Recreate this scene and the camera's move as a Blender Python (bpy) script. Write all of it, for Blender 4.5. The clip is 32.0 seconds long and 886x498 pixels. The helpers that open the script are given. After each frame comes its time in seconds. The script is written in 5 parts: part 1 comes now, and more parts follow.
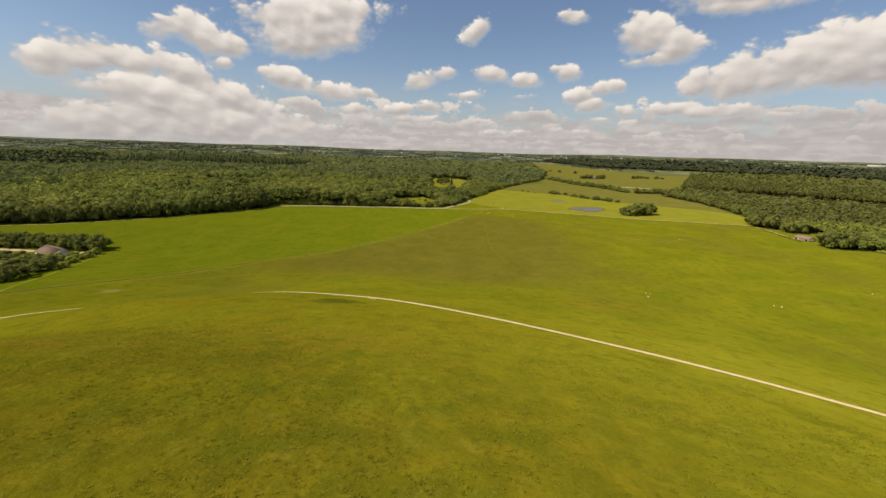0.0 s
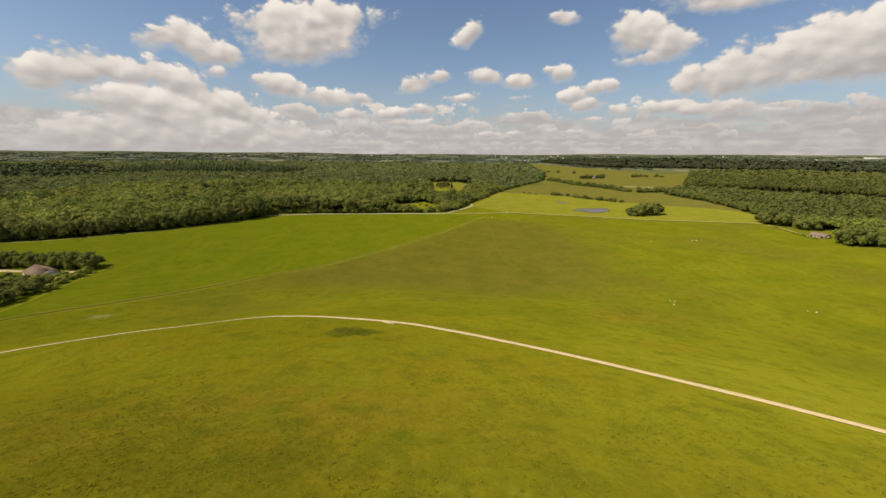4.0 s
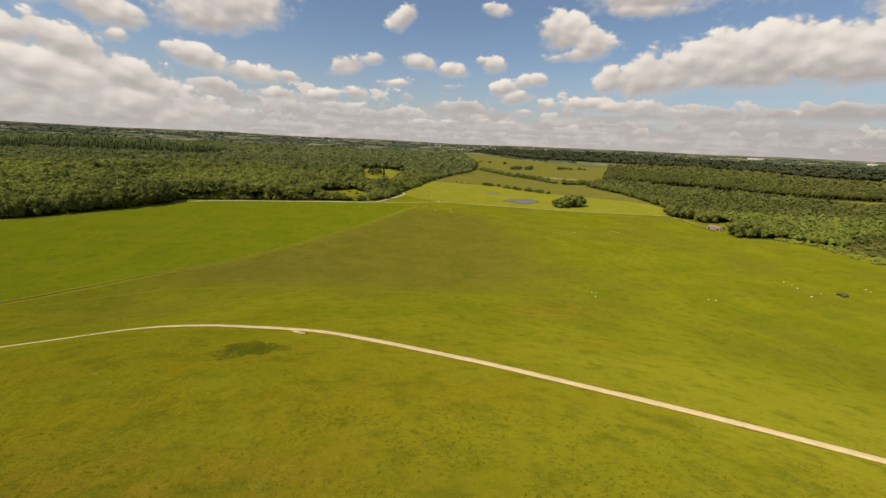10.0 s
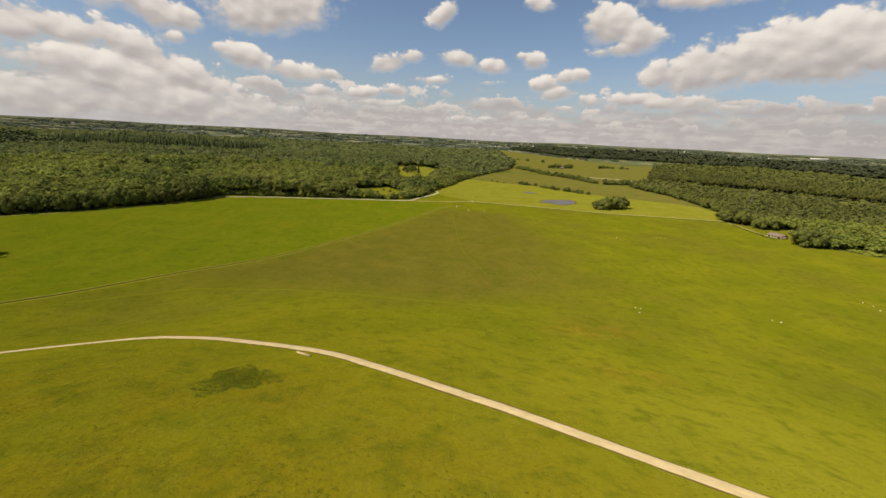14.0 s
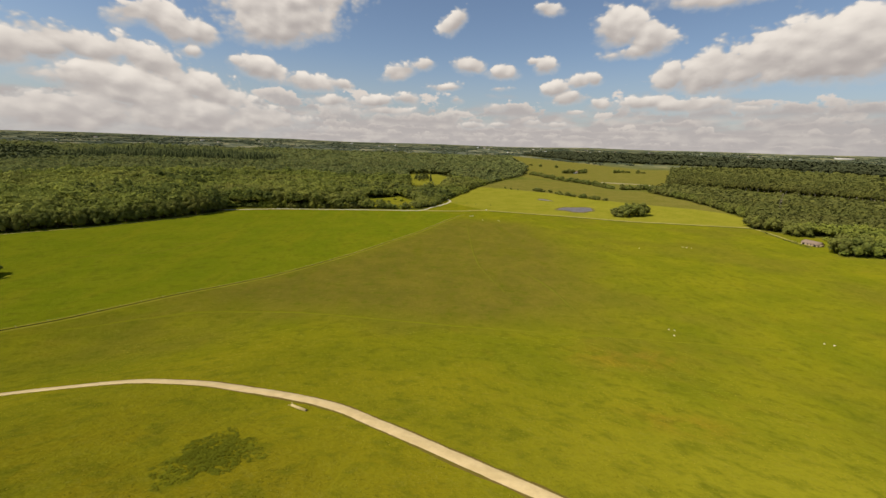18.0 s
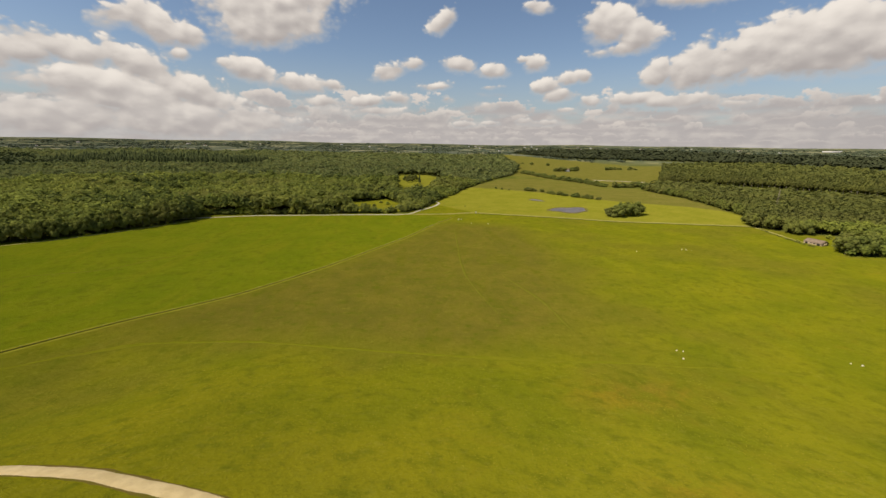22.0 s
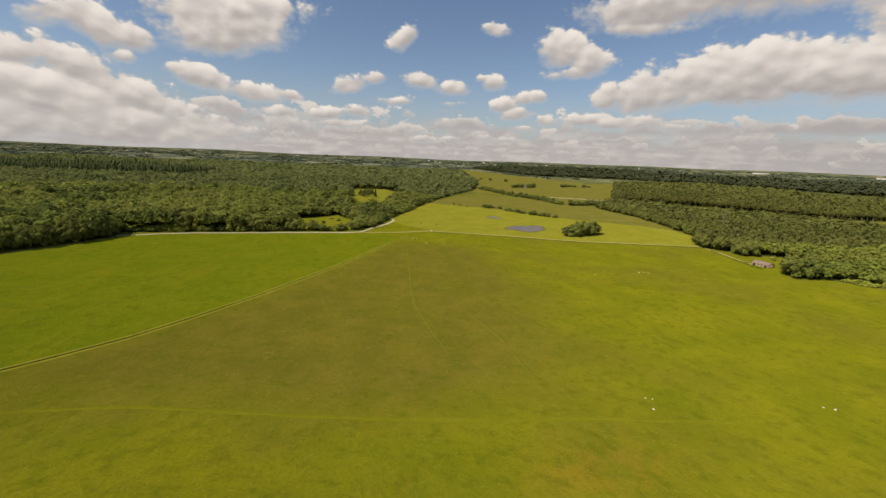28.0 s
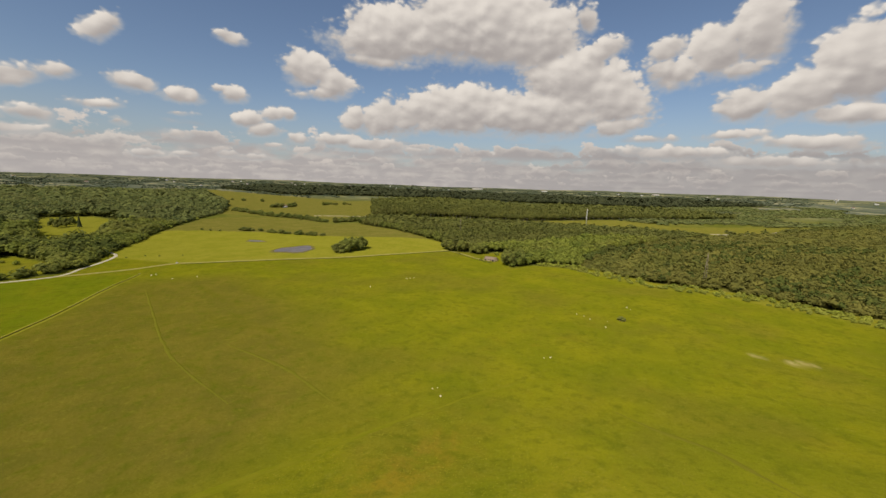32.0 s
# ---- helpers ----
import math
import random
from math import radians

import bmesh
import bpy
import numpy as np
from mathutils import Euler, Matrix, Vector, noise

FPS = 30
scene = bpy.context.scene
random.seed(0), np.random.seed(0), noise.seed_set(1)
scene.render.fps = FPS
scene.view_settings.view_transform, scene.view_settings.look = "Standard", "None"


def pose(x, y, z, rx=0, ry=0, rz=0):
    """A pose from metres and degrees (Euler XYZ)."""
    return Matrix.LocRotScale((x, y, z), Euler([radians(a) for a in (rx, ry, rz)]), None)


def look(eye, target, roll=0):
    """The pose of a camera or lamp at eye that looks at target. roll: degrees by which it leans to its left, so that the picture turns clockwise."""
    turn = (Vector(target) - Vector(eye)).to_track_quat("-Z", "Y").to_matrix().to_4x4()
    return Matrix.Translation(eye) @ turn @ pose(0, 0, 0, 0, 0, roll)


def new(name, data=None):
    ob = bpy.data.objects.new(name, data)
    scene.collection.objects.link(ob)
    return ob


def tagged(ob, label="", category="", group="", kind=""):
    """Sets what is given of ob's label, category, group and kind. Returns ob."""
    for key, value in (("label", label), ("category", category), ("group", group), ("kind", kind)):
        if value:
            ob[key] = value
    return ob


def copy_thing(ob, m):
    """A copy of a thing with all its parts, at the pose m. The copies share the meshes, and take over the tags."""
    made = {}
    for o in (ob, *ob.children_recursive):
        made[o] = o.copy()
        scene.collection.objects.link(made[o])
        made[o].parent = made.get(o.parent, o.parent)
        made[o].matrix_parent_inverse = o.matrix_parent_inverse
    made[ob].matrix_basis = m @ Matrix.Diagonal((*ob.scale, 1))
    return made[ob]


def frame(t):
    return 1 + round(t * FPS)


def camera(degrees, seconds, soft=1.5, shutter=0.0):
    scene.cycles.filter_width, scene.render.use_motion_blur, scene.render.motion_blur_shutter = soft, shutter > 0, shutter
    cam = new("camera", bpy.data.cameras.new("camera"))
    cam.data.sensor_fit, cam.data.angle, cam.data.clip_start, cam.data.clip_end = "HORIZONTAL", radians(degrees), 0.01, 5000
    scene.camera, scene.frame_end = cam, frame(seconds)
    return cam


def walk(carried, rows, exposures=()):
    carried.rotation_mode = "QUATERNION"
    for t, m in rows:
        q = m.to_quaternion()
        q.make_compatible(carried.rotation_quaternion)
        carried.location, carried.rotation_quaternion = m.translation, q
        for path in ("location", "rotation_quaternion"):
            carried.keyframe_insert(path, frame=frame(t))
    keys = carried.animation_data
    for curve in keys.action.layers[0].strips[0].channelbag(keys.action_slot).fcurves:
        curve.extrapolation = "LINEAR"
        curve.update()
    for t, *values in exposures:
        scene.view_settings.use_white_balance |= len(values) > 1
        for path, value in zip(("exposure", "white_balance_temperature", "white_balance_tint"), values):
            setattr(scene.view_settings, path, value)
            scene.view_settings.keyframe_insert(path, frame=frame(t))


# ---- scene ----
cam = camera(96.2, 32.0)
ROWS = [
    (0.0, 0.00, 0.00, 90.00, -2.00, -13.79, 1.74),
    (0.5, -1.28, 1.37, 90.13, -0.75, -13.92, 1.59),
    (1.0, -2.63, 2.88, 90.13, -0.76, -14.10, 1.47),
    (1.5, -3.85, 4.77, 90.02, -1.52, -14.26, 1.37),
    (2.0, -4.98, 7.06, 90.14, -0.69, -14.30, 1.19),
    (2.5, -5.93, 9.42, 90.35, 0.30, -14.30, 0.85),
    (3.0, -6.69, 11.66, 90.66, -0.29, -13.99, 0.56),
    (3.5, -7.29, 13.66, 90.91, -1.56, -13.70, 0.47),
    (4.0, -7.72, 15.50, 91.10, -2.24, -13.38, 0.32),
    (4.5, -8.00, 17.15, 91.24, -2.70, -13.16, 0.24),
    (5.0, -8.15, 18.60, 91.32, -3.29, -13.13, 0.35),
    (5.5, -8.17, 19.84, 91.36, -4.39, -13.41, 0.77),
    (6.0, -8.10, 20.84, 91.35, -6.37, -14.11, 1.62),
    (6.5, -7.85, 21.58, 91.05, -7.70, -14.02, 2.13),
    (7.0, -7.50, 22.10, 91.15, -9.20, -13.75, 2.30),
    (7.5, -7.07, 22.54, 91.29, -10.22, -13.53, 2.11),
    (8.0, -6.42, 23.07, 91.41, -9.88, -13.77, 1.84),
    (8.5, -5.56, 23.64, 91.45, -10.19, -14.10, 1.88),
    (9.0, -4.53, 24.57, 91.74, -10.51, -14.42, 1.98),
    (9.5, -3.66, 25.65, 91.92, -12.50, -14.55, 2.39),
    (10.0, -2.65, 26.83, 91.90, -12.01, -14.90, 2.67),
    (10.5, -1.64, 28.34, 91.87, -11.45, -15.14, 2.36),
    (11.0, -0.70, 29.97, 91.92, -10.80, -15.50, 2.41),
    (11.5, 0.15, 31.80, 91.87, -10.83, -15.48, 2.61),
    (12.0, 0.94, 33.57, 91.79, -8.82, -15.76, 2.62),
    (12.5, 1.86, 35.49, 92.05, -7.47, -15.83, 2.38),
    (13.0, 2.52, 37.53, 92.60, -8.28, -15.96, 2.80),
    (13.5, 2.99, 39.63, 92.92, -7.74, -15.99, 2.85),
    (14.0, 3.34, 41.70, 93.02, -6.91, -15.53, 2.87),
    (14.5, 3.41, 44.10, 93.09, -5.86, -15.91, 3.32),
    (15.0, 3.46, 46.46, 93.28, -4.89, -16.07, 3.47),
    (15.5, 3.52, 48.73, 93.54, -4.11, -16.04, 3.40),
    (16.0, 3.60, 50.85, 93.83, -3.62, -15.84, 3.21),
    (16.5, 3.74, 52.80, 94.11, -3.53, -15.50, 2.97),
    (17.0, 3.96, 54.50, 94.35, -3.96, -15.05, 2.78),
    (17.5, 4.03, 56.32, 94.62, -4.33, -14.97, 2.49),
    (18.0, 4.12, 58.16, 95.06, -4.97, -14.71, 1.78),
    (18.5, 4.75, 60.23, 95.17, -4.98, -14.68, 2.01),
    (19.0, 5.65, 62.49, 95.29, -5.82, -14.65, 1.91),
    (19.5, 6.86, 65.27, 95.52, -5.00, -14.59, 1.26),
    (20.0, 7.95, 68.19, 95.34, -5.58, -14.59, 1.10),
    (20.5, 9.19, 71.57, 95.31, -6.30, -14.58, 1.04),
    (21.0, 10.57, 75.38, 95.36, -6.59, -14.59, 0.87),
    (21.5, 12.12, 79.65, 95.92, -6.74, -14.79, 1.05),
    (22.0, 13.76, 83.71, 96.37, -5.91, -14.78, 0.83),
    (22.5, 15.42, 87.81, 96.61, -6.53, -14.71, 0.83),
    (23.0, 17.26, 91.80, 96.82, -7.53, -14.36, 0.81),
    (23.5, 18.98, 95.27, 97.08, -7.13, -14.15, 0.79),
    (24.0, 20.44, 98.41, 97.39, -8.01, -13.86, 0.74),
    (24.5, 21.61, 101.16, 97.94, -7.63, -13.37, 0.55),
    (25.0, 22.62, 103.43, 98.37, -7.10, -13.08, 0.56),
    (25.5, 23.47, 105.30, 98.68, -6.74, -12.92, 0.73),
    (26.0, 24.14, 106.83, 98.87, -6.85, -12.84, 1.01),
    (26.5, 24.61, 108.11, 98.93, -7.75, -12.77, 1.37),
    (27.0, 24.87, 109.21, 98.88, -9.75, -12.66, 1.77),
    (27.5, 25.19, 110.27, 98.66, -11.16, -12.36, 1.93),
    (28.0, 25.29, 111.36, 98.47, -11.70, -12.73, 2.25),
    (28.5, 25.07, 112.41, 98.19, -11.92, -12.56, 2.31),
    (29.0, 24.82, 113.66, 98.22, -11.91, -12.65, 2.57),
    (29.5, 24.48, 114.52, 98.28, -12.26, -12.46, 2.69),
    (30.0, 24.00, 115.00, 98.18, -12.30, -12.27, 2.72),
    (30.5, 23.36, 115.26, 98.00, -14.79, -10.88, 1.90),
    (31.0, 22.15, 114.65, 98.00, -22.89, -10.27, 2.04),
    (31.5, 20.92, 114.16, 98.03, -35.64, -9.34, 2.10),
    (32.0, 19.72, 114.13, 98.41, -44.86, -8.97, 1.90),
]
walk(cam, [(t, pose(x, y, z, 90 + pitch, 0, yaw) @ pose(0, 0, 0, 0, 0, roll)) for t, x, y, z, yaw, pitch, roll in ROWS],
     exposures=[(0.0, 0.66), (8.0, 0.63), (20.0, 0.60), (30.0, 0.58), (31.0, 0.56), (32.0, 0.46)])

# ---- light ----
SUN_BEARING, SUN_HEIGHT = -106.0, 50.0
sun_way = Vector((math.sin(radians(SUN_BEARING)) * math.cos(radians(SUN_HEIGHT)),
                  math.cos(radians(SUN_BEARING)) * math.cos(radians(SUN_HEIGHT)), math.sin(radians(SUN_HEIGHT))))
sun = new("sun", bpy.data.lights.new("sun", "SUN"))
sun.data.energy, sun.data.angle, sun.data.color = 3.8, radians(0.53), (1.0, 0.915, 0.78)
sun.matrix_world = look(sun_way * 300, (0, 0, 0))

world = bpy.data.worlds.new("sky")
scene.world = world
world.use_nodes = True
wt = world.node_tree
wt.nodes.clear()


def wm(op, a, b=None, c=None, clamp=False):
    n = wt.nodes.new("ShaderNodeMath")
    n.operation, n.use_clamp = op, clamp
    for i, v in enumerate((a, b, c)):
        if v is None:
            continue
        if isinstance(v, (int, float)):
            n.inputs[i].default_value = v
        else:
            wt.links.new(v, n.inputs[i])
    return n.outputs[0]


def wstep(v, lo, hi, a=0.0, b=1.0):
    n = wt.nodes.new("ShaderNodeMapRange")
    n.interpolation_type = "SMOOTHSTEP"
    wt.links.new(v, n.inputs[0])
    for i, x in enumerate((lo, hi, a, b)):
        n.inputs[i + 1].default_value = x
    return n.outputs[0]


def wmix(f, a, b):
    n = wt.nodes.new("ShaderNodeMix")
    n.data_type = "RGBA"
    wt.links.new(f, n.inputs[0])
    for i, v in ((6, a), (7, b)):
        if isinstance(v, tuple):
            n.inputs[i].default_value = (*v, 1)
        else:
            wt.links.new(v, n.inputs[i])
    return n.outputs[2]


def wnoise(v, scale, detail, rough, sx=1.0, sy=1.0):
    m = wt.nodes.new("ShaderNodeMapping")
    m.inputs["Scale"].default_value = (sx, sy, 1)
    wt.links.new(v, m.inputs[0])
    n = wt.nodes.new("ShaderNodeTexNoise")
    n.inputs["Scale"].default_value, n.inputs["Detail"].default_value, n.inputs["Roughness"].default_value = scale, detail, rough
    wt.links.new(m.outputs[0], n.inputs["Vector"])
    return n.outputs["Fac"]


sky = wt.nodes.new("ShaderNodeTexSky")
sky.sky_type, sky.sun_disc = "NISHITA", False
sky.sun_elevation, sky.sun_rotation = radians(SUN_HEIGHT), radians(SUN_BEARING)
sky.air_density, sky.dust_density, sky.ozone_density = 1.0, 0.6, 1.6
tex = wt.nodes.new("ShaderNodeTexCoord")
sep = wt.nodes.new("ShaderNodeSeparateXYZ")
wt.links.new(tex.outputs["Generated"], sep.inputs[0])
RAD = 180 / math.pi
bearing = wm("MULTIPLY", wm("ARCTAN2", sep.outputs[0], sep.outputs[1]), RAD)
height = wm("MULTIPLY", wm("ARCSINE", sep.outputs[2]), RAD)
comb = wt.nodes.new("ShaderNodeCombineXYZ")
wt.links.new(bearing, comb.inputs[0])
wt.links.new(height, comb.inputs[1])
plane = comb.outputs[0]


def heaps(v):
    """Rounded heaps on heaps, as on the rim of a cumulus."""
    m = wt.nodes.new("ShaderNodeMapping")
    m.inputs["Scale"].default_value = (0.82, 1.18, 1)
    wt.links.new(v, m.inputs[0])
    warp = wt.nodes.new("ShaderNodeTexNoise")
    warp.inputs["Scale"].default_value, warp.inputs["Detail"].default_value = 0.5, 3.0
    wt.links.new(m.outputs[0], warp.inputs["Vector"])
    bent = wt.nodes.new("ShaderNodeVectorMath")
    bent.operation = "MULTIPLY_ADD"
    wt.links.new(warp.outputs["Color"], bent.inputs[0])
    bent.inputs[1].default_value = (1.5, 1.5, 0)
    wt.links.new(m.outputs[0], bent.inputs[2])
    total, soft = None, None
    for scale, weight in ((0.24, 0.7), (0.62, 0.50), (1.7, 0.34)):
        vo = wt.nodes.new("ShaderNodeTexVoronoi")
        vo.feature, vo.voronoi_dimensions = "SMOOTH_F1", "2D"
        vo.inputs["Scale"].default_value, vo.inputs["Smoothness"].default_value = scale, 0.7
        wt.links.new(bent.outputs[0], vo.inputs["Vector"])
        part_ = wm("MULTIPLY", wm("SUBTRACT", 0.42, vo.outputs["Distance"]), weight * 2.0)
        soft = total
        total = part_ if total is None else wm("ADD", total, part_)
    rough = wm("MULTIPLY", wm("SUBTRACT", warp.outputs["Fac"], 0.5), 2.2)
    return wm("ADD", wm("ADD", total, rough), -0.12), wm("ADD", soft, wm("MULTIPLY", rough, 0.6))


shifted = wt.nodes.new("ShaderNodeMapping")
shifted.inputs["Location"].default_value = (-0.45, 0.75, 0)
wt.links.new(plane, shifted.inputs[0])
(billow, soft_here), (_, soft_lit) = heaps(plane), heaps(shifted.outputs[0])
chain = {"near": None, "spot": None, "plane": plane, "count": 0}


def puff(at, up, wide, high, tilt):
    """One cumulus cloud: its bearing and height in degrees, half its width and height, and its lean."""
    m = wt.nodes.new("ShaderNodeMapping")
    m.vector_type = "TEXTURE"
    m.inputs["Location"].default_value = (at, up, 0)
    m.inputs["Rotation"].default_value = (0, 0, radians(tilt))
    swell_up = 1.18 if min(wide, high) > 1.15 else 1.07
    m.inputs["Scale"].default_value = (wide * swell_up, high * swell_up, 1)
    chain["count"] += 1
    if chain["count"] % 12 == 0:
        # the next dozen waits for the last, which keeps few values in memory at once
        turn = wt.nodes.new("ShaderNodeVectorMath")
        turn.operation = "MULTIPLY_ADD"
        wt.links.new(chain["spot"], turn.inputs[0])
        turn.inputs[1].default_value = (1e-9, 1e-9, 0)
        wt.links.new(plane, turn.inputs[2])
        chain["plane"] = turn.outputs[0]
    wt.links.new(chain["plane"], m.inputs[0])
    ln = wt.nodes.new("ShaderNodeVectorMath")
    ln.operation = "LENGTH"
    wt.links.new(m.outputs[0], ln.inputs[0])
    # distances are taken in degrees so that small clouds keep crisp rims
    d = wm("MULTIPLY", wm("SUBTRACT", ln.outputs["Value"], 1.0), 1.5 * math.sqrt(min(wide, high)))
    if chain["near"] is None:
        chain["near"], chain["spot"] = d, m.outputs[0]
        return
    nearer = wstep(wm("SUBTRACT", chain["near"], d), -0.7, 0.7)
    mx = wt.nodes.new("ShaderNodeMix")
    mx.data_type = "VECTOR"
    wt.links.new(nearer, mx.inputs[0])
    wt.links.new(chain["spot"], mx.inputs[4])
    wt.links.new(m.outputs[0], mx.inputs[5])
    chain["near"], chain["spot"] = wm("MINIMUM", chain["near"], d), mx.outputs[1]


puff(-35.3, 8.7, 4.1, 1.4, -12)
puff(-38.1, 8.0, 2.2, 1.3, 5)
puff(-29.1, 7.6, 4.5, 1.5, -18)
puff(-36.1, 6.4, 1.6, 0.6, 9)
puff(-31.6, 4.8, 6.8, 2.4, -8)
puff(-24.9, 5.7, 5.4, 1.9, -19)
puff(-36.3, 2.3, 6.3, 2.0, 6)
puff(-26.9, 2.4, 9.0, 2.0, -4)
puff(-19.4, 2.7, 5.5, 1.3, -6)
puff(-40.7, 7.8, 2.1, 1.5, 12)
puff(-27.7, 12.1, 3.1, 1.5, -24)
puff(-24.8, 11.4, 1.9, 1.2, -1)
puff(-25.8, 9.3, 1.1, 0.6, 9)
puff(-30.5, 12.5, 2.8, 1.1, 12)
puff(-15.5, 13.7, 6.8, 2.2, 8)
puff(-15.7, 15.5, 7.4, 2.0, 8)
puff(-21.1, 9.0, 0.9, 0.6, 8)
puff(-18.4, 8.2, 2.9, 1.2, -16)
puff(-13.3, 7.1, 3.1, 1.1, -7)
puff(-8.7, 7.1, 1.5, 0.7, -5)
puff(-10.0, 5.1, 3.5, 0.8, -1)
puff(-5.0, 5.2, 2.9, 0.8, 4)
puff(-0.4, 5.8, 2.0, 0.8, 3)
puff(-3.5, 4.2, 4.5, 0.6, 3)
puff(-1.5, 9.1, 2.7, 0.9, 15)
puff(1.8, 10.2, 1.6, 0.8, 12)
puff(5.4, 14.9, 1.9, 1.1, 36)
puff(8.2, 10.2, 2.2, 1.0, -2)
puff(12.0, 9.4, 2.2, 0.9, 2)
puff(4.7, 7.4, 1.8, 0.5, 3)
puff(11.4, 7.4, 1.3, 0.3, 2)
puff(6.1, 5.9, 1.1, 0.6, 3)
puff(11.8, 5.2, 1.7, 0.6, 2)
puff(17.5, 16.4, 1.5, 0.7, -1)
puff(17.7, 10.1, 1.6, 1.0, 1)
puff(16.0, 10.6, 0.9, 0.4, 1)
puff(19.1, 7.4, 2.0, 1.0, 9)
puff(22.1, 8.3, 1.8, 0.7, 10)
puff(20.8, 6.3, 2.4, 0.8, 5)
puff(24.0, 8.3, 1.0, 0.7, 0)
puff(24.9, 5.6, 1.4, 0.8, 1)
puff(21.6, 4.5, 2.0, 0.4, 2)
puff(25.9, 14.1, 2.7, 2.0, -2)
puff(29.7, 12.8, 2.3, 1.7, -3)
puff(27.9, 11.4, 3.1, 0.7, 6)
puff(35.3, 15.8, 5.1, 0.7, -2)
puff(32.1, 8.5, 1.8, 1.5, 26)
puff(36.1, 9.0, 3.6, 2.1, 15)
puff(41.2, 9.6, 4.9, 2.2, 18)
puff(34.5, 5.4, 5.0, 0.8, 0)
puff(30.1, 5.7, 3.5, 0.9, 6)
puff(40.7, 4.9, 2.9, 0.5, -0)
puff(8.5, 2.6, 1.5, 0.4, 3)
puff(12.0, 2.8, 1.2, 0.3, 2)
puff(16.4, 3.1, 1.3, 0.4, 2)
puff(19.4, 2.9, 1.8, 0.4, 2)
puff(37.2, 19.0, 8.2, 3.2, 4)
puff(48.9, 20.3, 10.4, 4.1, 0)
puff(57.1, 18.8, 4.8, 3.4, -2)
puff(62.9, 20.5, 1.3, 1.5, -33)
puff(64.4, 17.0, 2.8, 1.3, 17)
puff(61.1, 14.1, 6.0, 3.3, -2)
puff(66.4, 11.9, 4.2, 3.0, -12)
puff(47.8, 10.3, 8.9, 2.8, 1)
puff(57.0, 10.1, 9.2, 2.8, -0)
puff(67.1, 8.1, 3.9, 1.1, 9)
puff(72.8, 13.9, 2.8, 1.7, -5)
puff(72.0, 16.7, 1.7, 1.3, 15)
puff(77.1, 16.0, 2.4, 2.7, 27)
puff(80.7, 17.5, 2.7, 3.0, 13)
puff(79.7, 13.7, 2.7, 0.9, 2)
puff(80.4, 10.0, 2.9, 1.6, 7)
puff(85.5, 10.7, 3.9, 2.2, 22)
puff(89.1, 13.0, 3.2, 3.7, 18)
puff(89.1, 8.4, 4.8, 1.1, -6)
puff(95.4, 10.5, 3.8, 4.0, -10)
puff(71.2, 6.7, 2.3, 0.5, -1)
puff(79.3, 6.8, 3.1, 0.6, 2)
puff(87.0, 5.7, 4.8, 0.8, -3)
puff(74.4, 4.9, 6.6, 0.8, -3)
puff(82.7, 3.8, 6.5, 0.7, -3)


# billows break the rims of the clouds and catch the light on their sunny side
spot_y = wt.nodes.new("ShaderNodeSeparateXYZ")
wt.links.new(chain["spot"], spot_y.inputs[0])
# bases are flatter and softer than tops
edge = wm("SUBTRACT", wm("MULTIPLY", billow, wstep(spot_y.outputs[1], -0.8, 0.3, 0.45, 0.80)), chain["near"])
edge = wm("MULTIPLY", edge, wstep(spot_y.outputs[1], -0.4, 0.6, 0.85, 1.7))
cover = wstep(edge, -0.45, 0.70)
relief = wm("SUBTRACT", soft_here, soft_lit)
tone = wm("ADD", wm("MULTIPLY", spot_y.outputs[1], 0.80), wm("MULTIPLY", relief, 0.50))
lit = wstep(tone, -0.85, 1.05)
# long flat banks towards the horizon
bank = wnoise(plane, 0.40, 4.0, 0.55, 0.30, 1.2)
low = wstep(height, 0.5, 7.5, 1.0, 0.0)
band = wm("MULTIPLY", wstep(wm("ADD", bank, wm("MULTIPLY", low, 0.55)), 0.60, 0.92), wstep(height, 5.5, 9.0, 1.0, 0.0))
band_lit = wm("ADD", wm("MULTIPLY", wnoise(plane, 0.8, 5.0, 0.62, 0.4, 1.2), 0.7), wm("MULTIPLY", wstep(relief, -0.8, 1.0), 0.42))
band_colour = wmix(wstep(band_lit, 0.40, 0.80), (0.53, 0.488, 0.47), (0.66, 0.603, 0.56))
band_colour = wmix(wstep(bearing, 30.0, 80.0, 0.0, 0.5), band_colour, (0.44, 0.415, 0.40))
cloud_colour = wmix(lit, (0.475, 0.43, 0.41), (0.99, 0.91, 0.82))
cloud_colour = wmix(wstep(height, 2.5, 6.5, 0.45, 0.0), cloud_colour, band_colour)
thin = wstep(edge, -0.1, 0.7)
cloud_colour = wmix(thin, (0.58, 0.58, 0.57), cloud_colour)
# elsewhere in the sky the same broken cumulus goes on
high_field = wnoise(plane, 0.075, 6.0, 0.6, 0.8, 1.2)
overhead = wm("MULTIPLY", wstep(high_field, 0.50, 0.62), wstep(height, 24.0, 34.0))
blue = wt.nodes.new("ShaderNodeMix")
blue.data_type, blue.blend_type = "RGBA", "MULTIPLY"
blue.inputs[0].default_value = 1.0
wt.links.new(sky.outputs[0], blue.inputs[6])
blue.inputs[7].default_value = (0.107, 0.104, 0.106, 1)
veil = wmix(wstep(height, -2.0, 12.0, 0.75, 0.0), blue.outputs[2], (0.42, 0.45, 0.47))
shown = wmix(band, veil, band_colour)
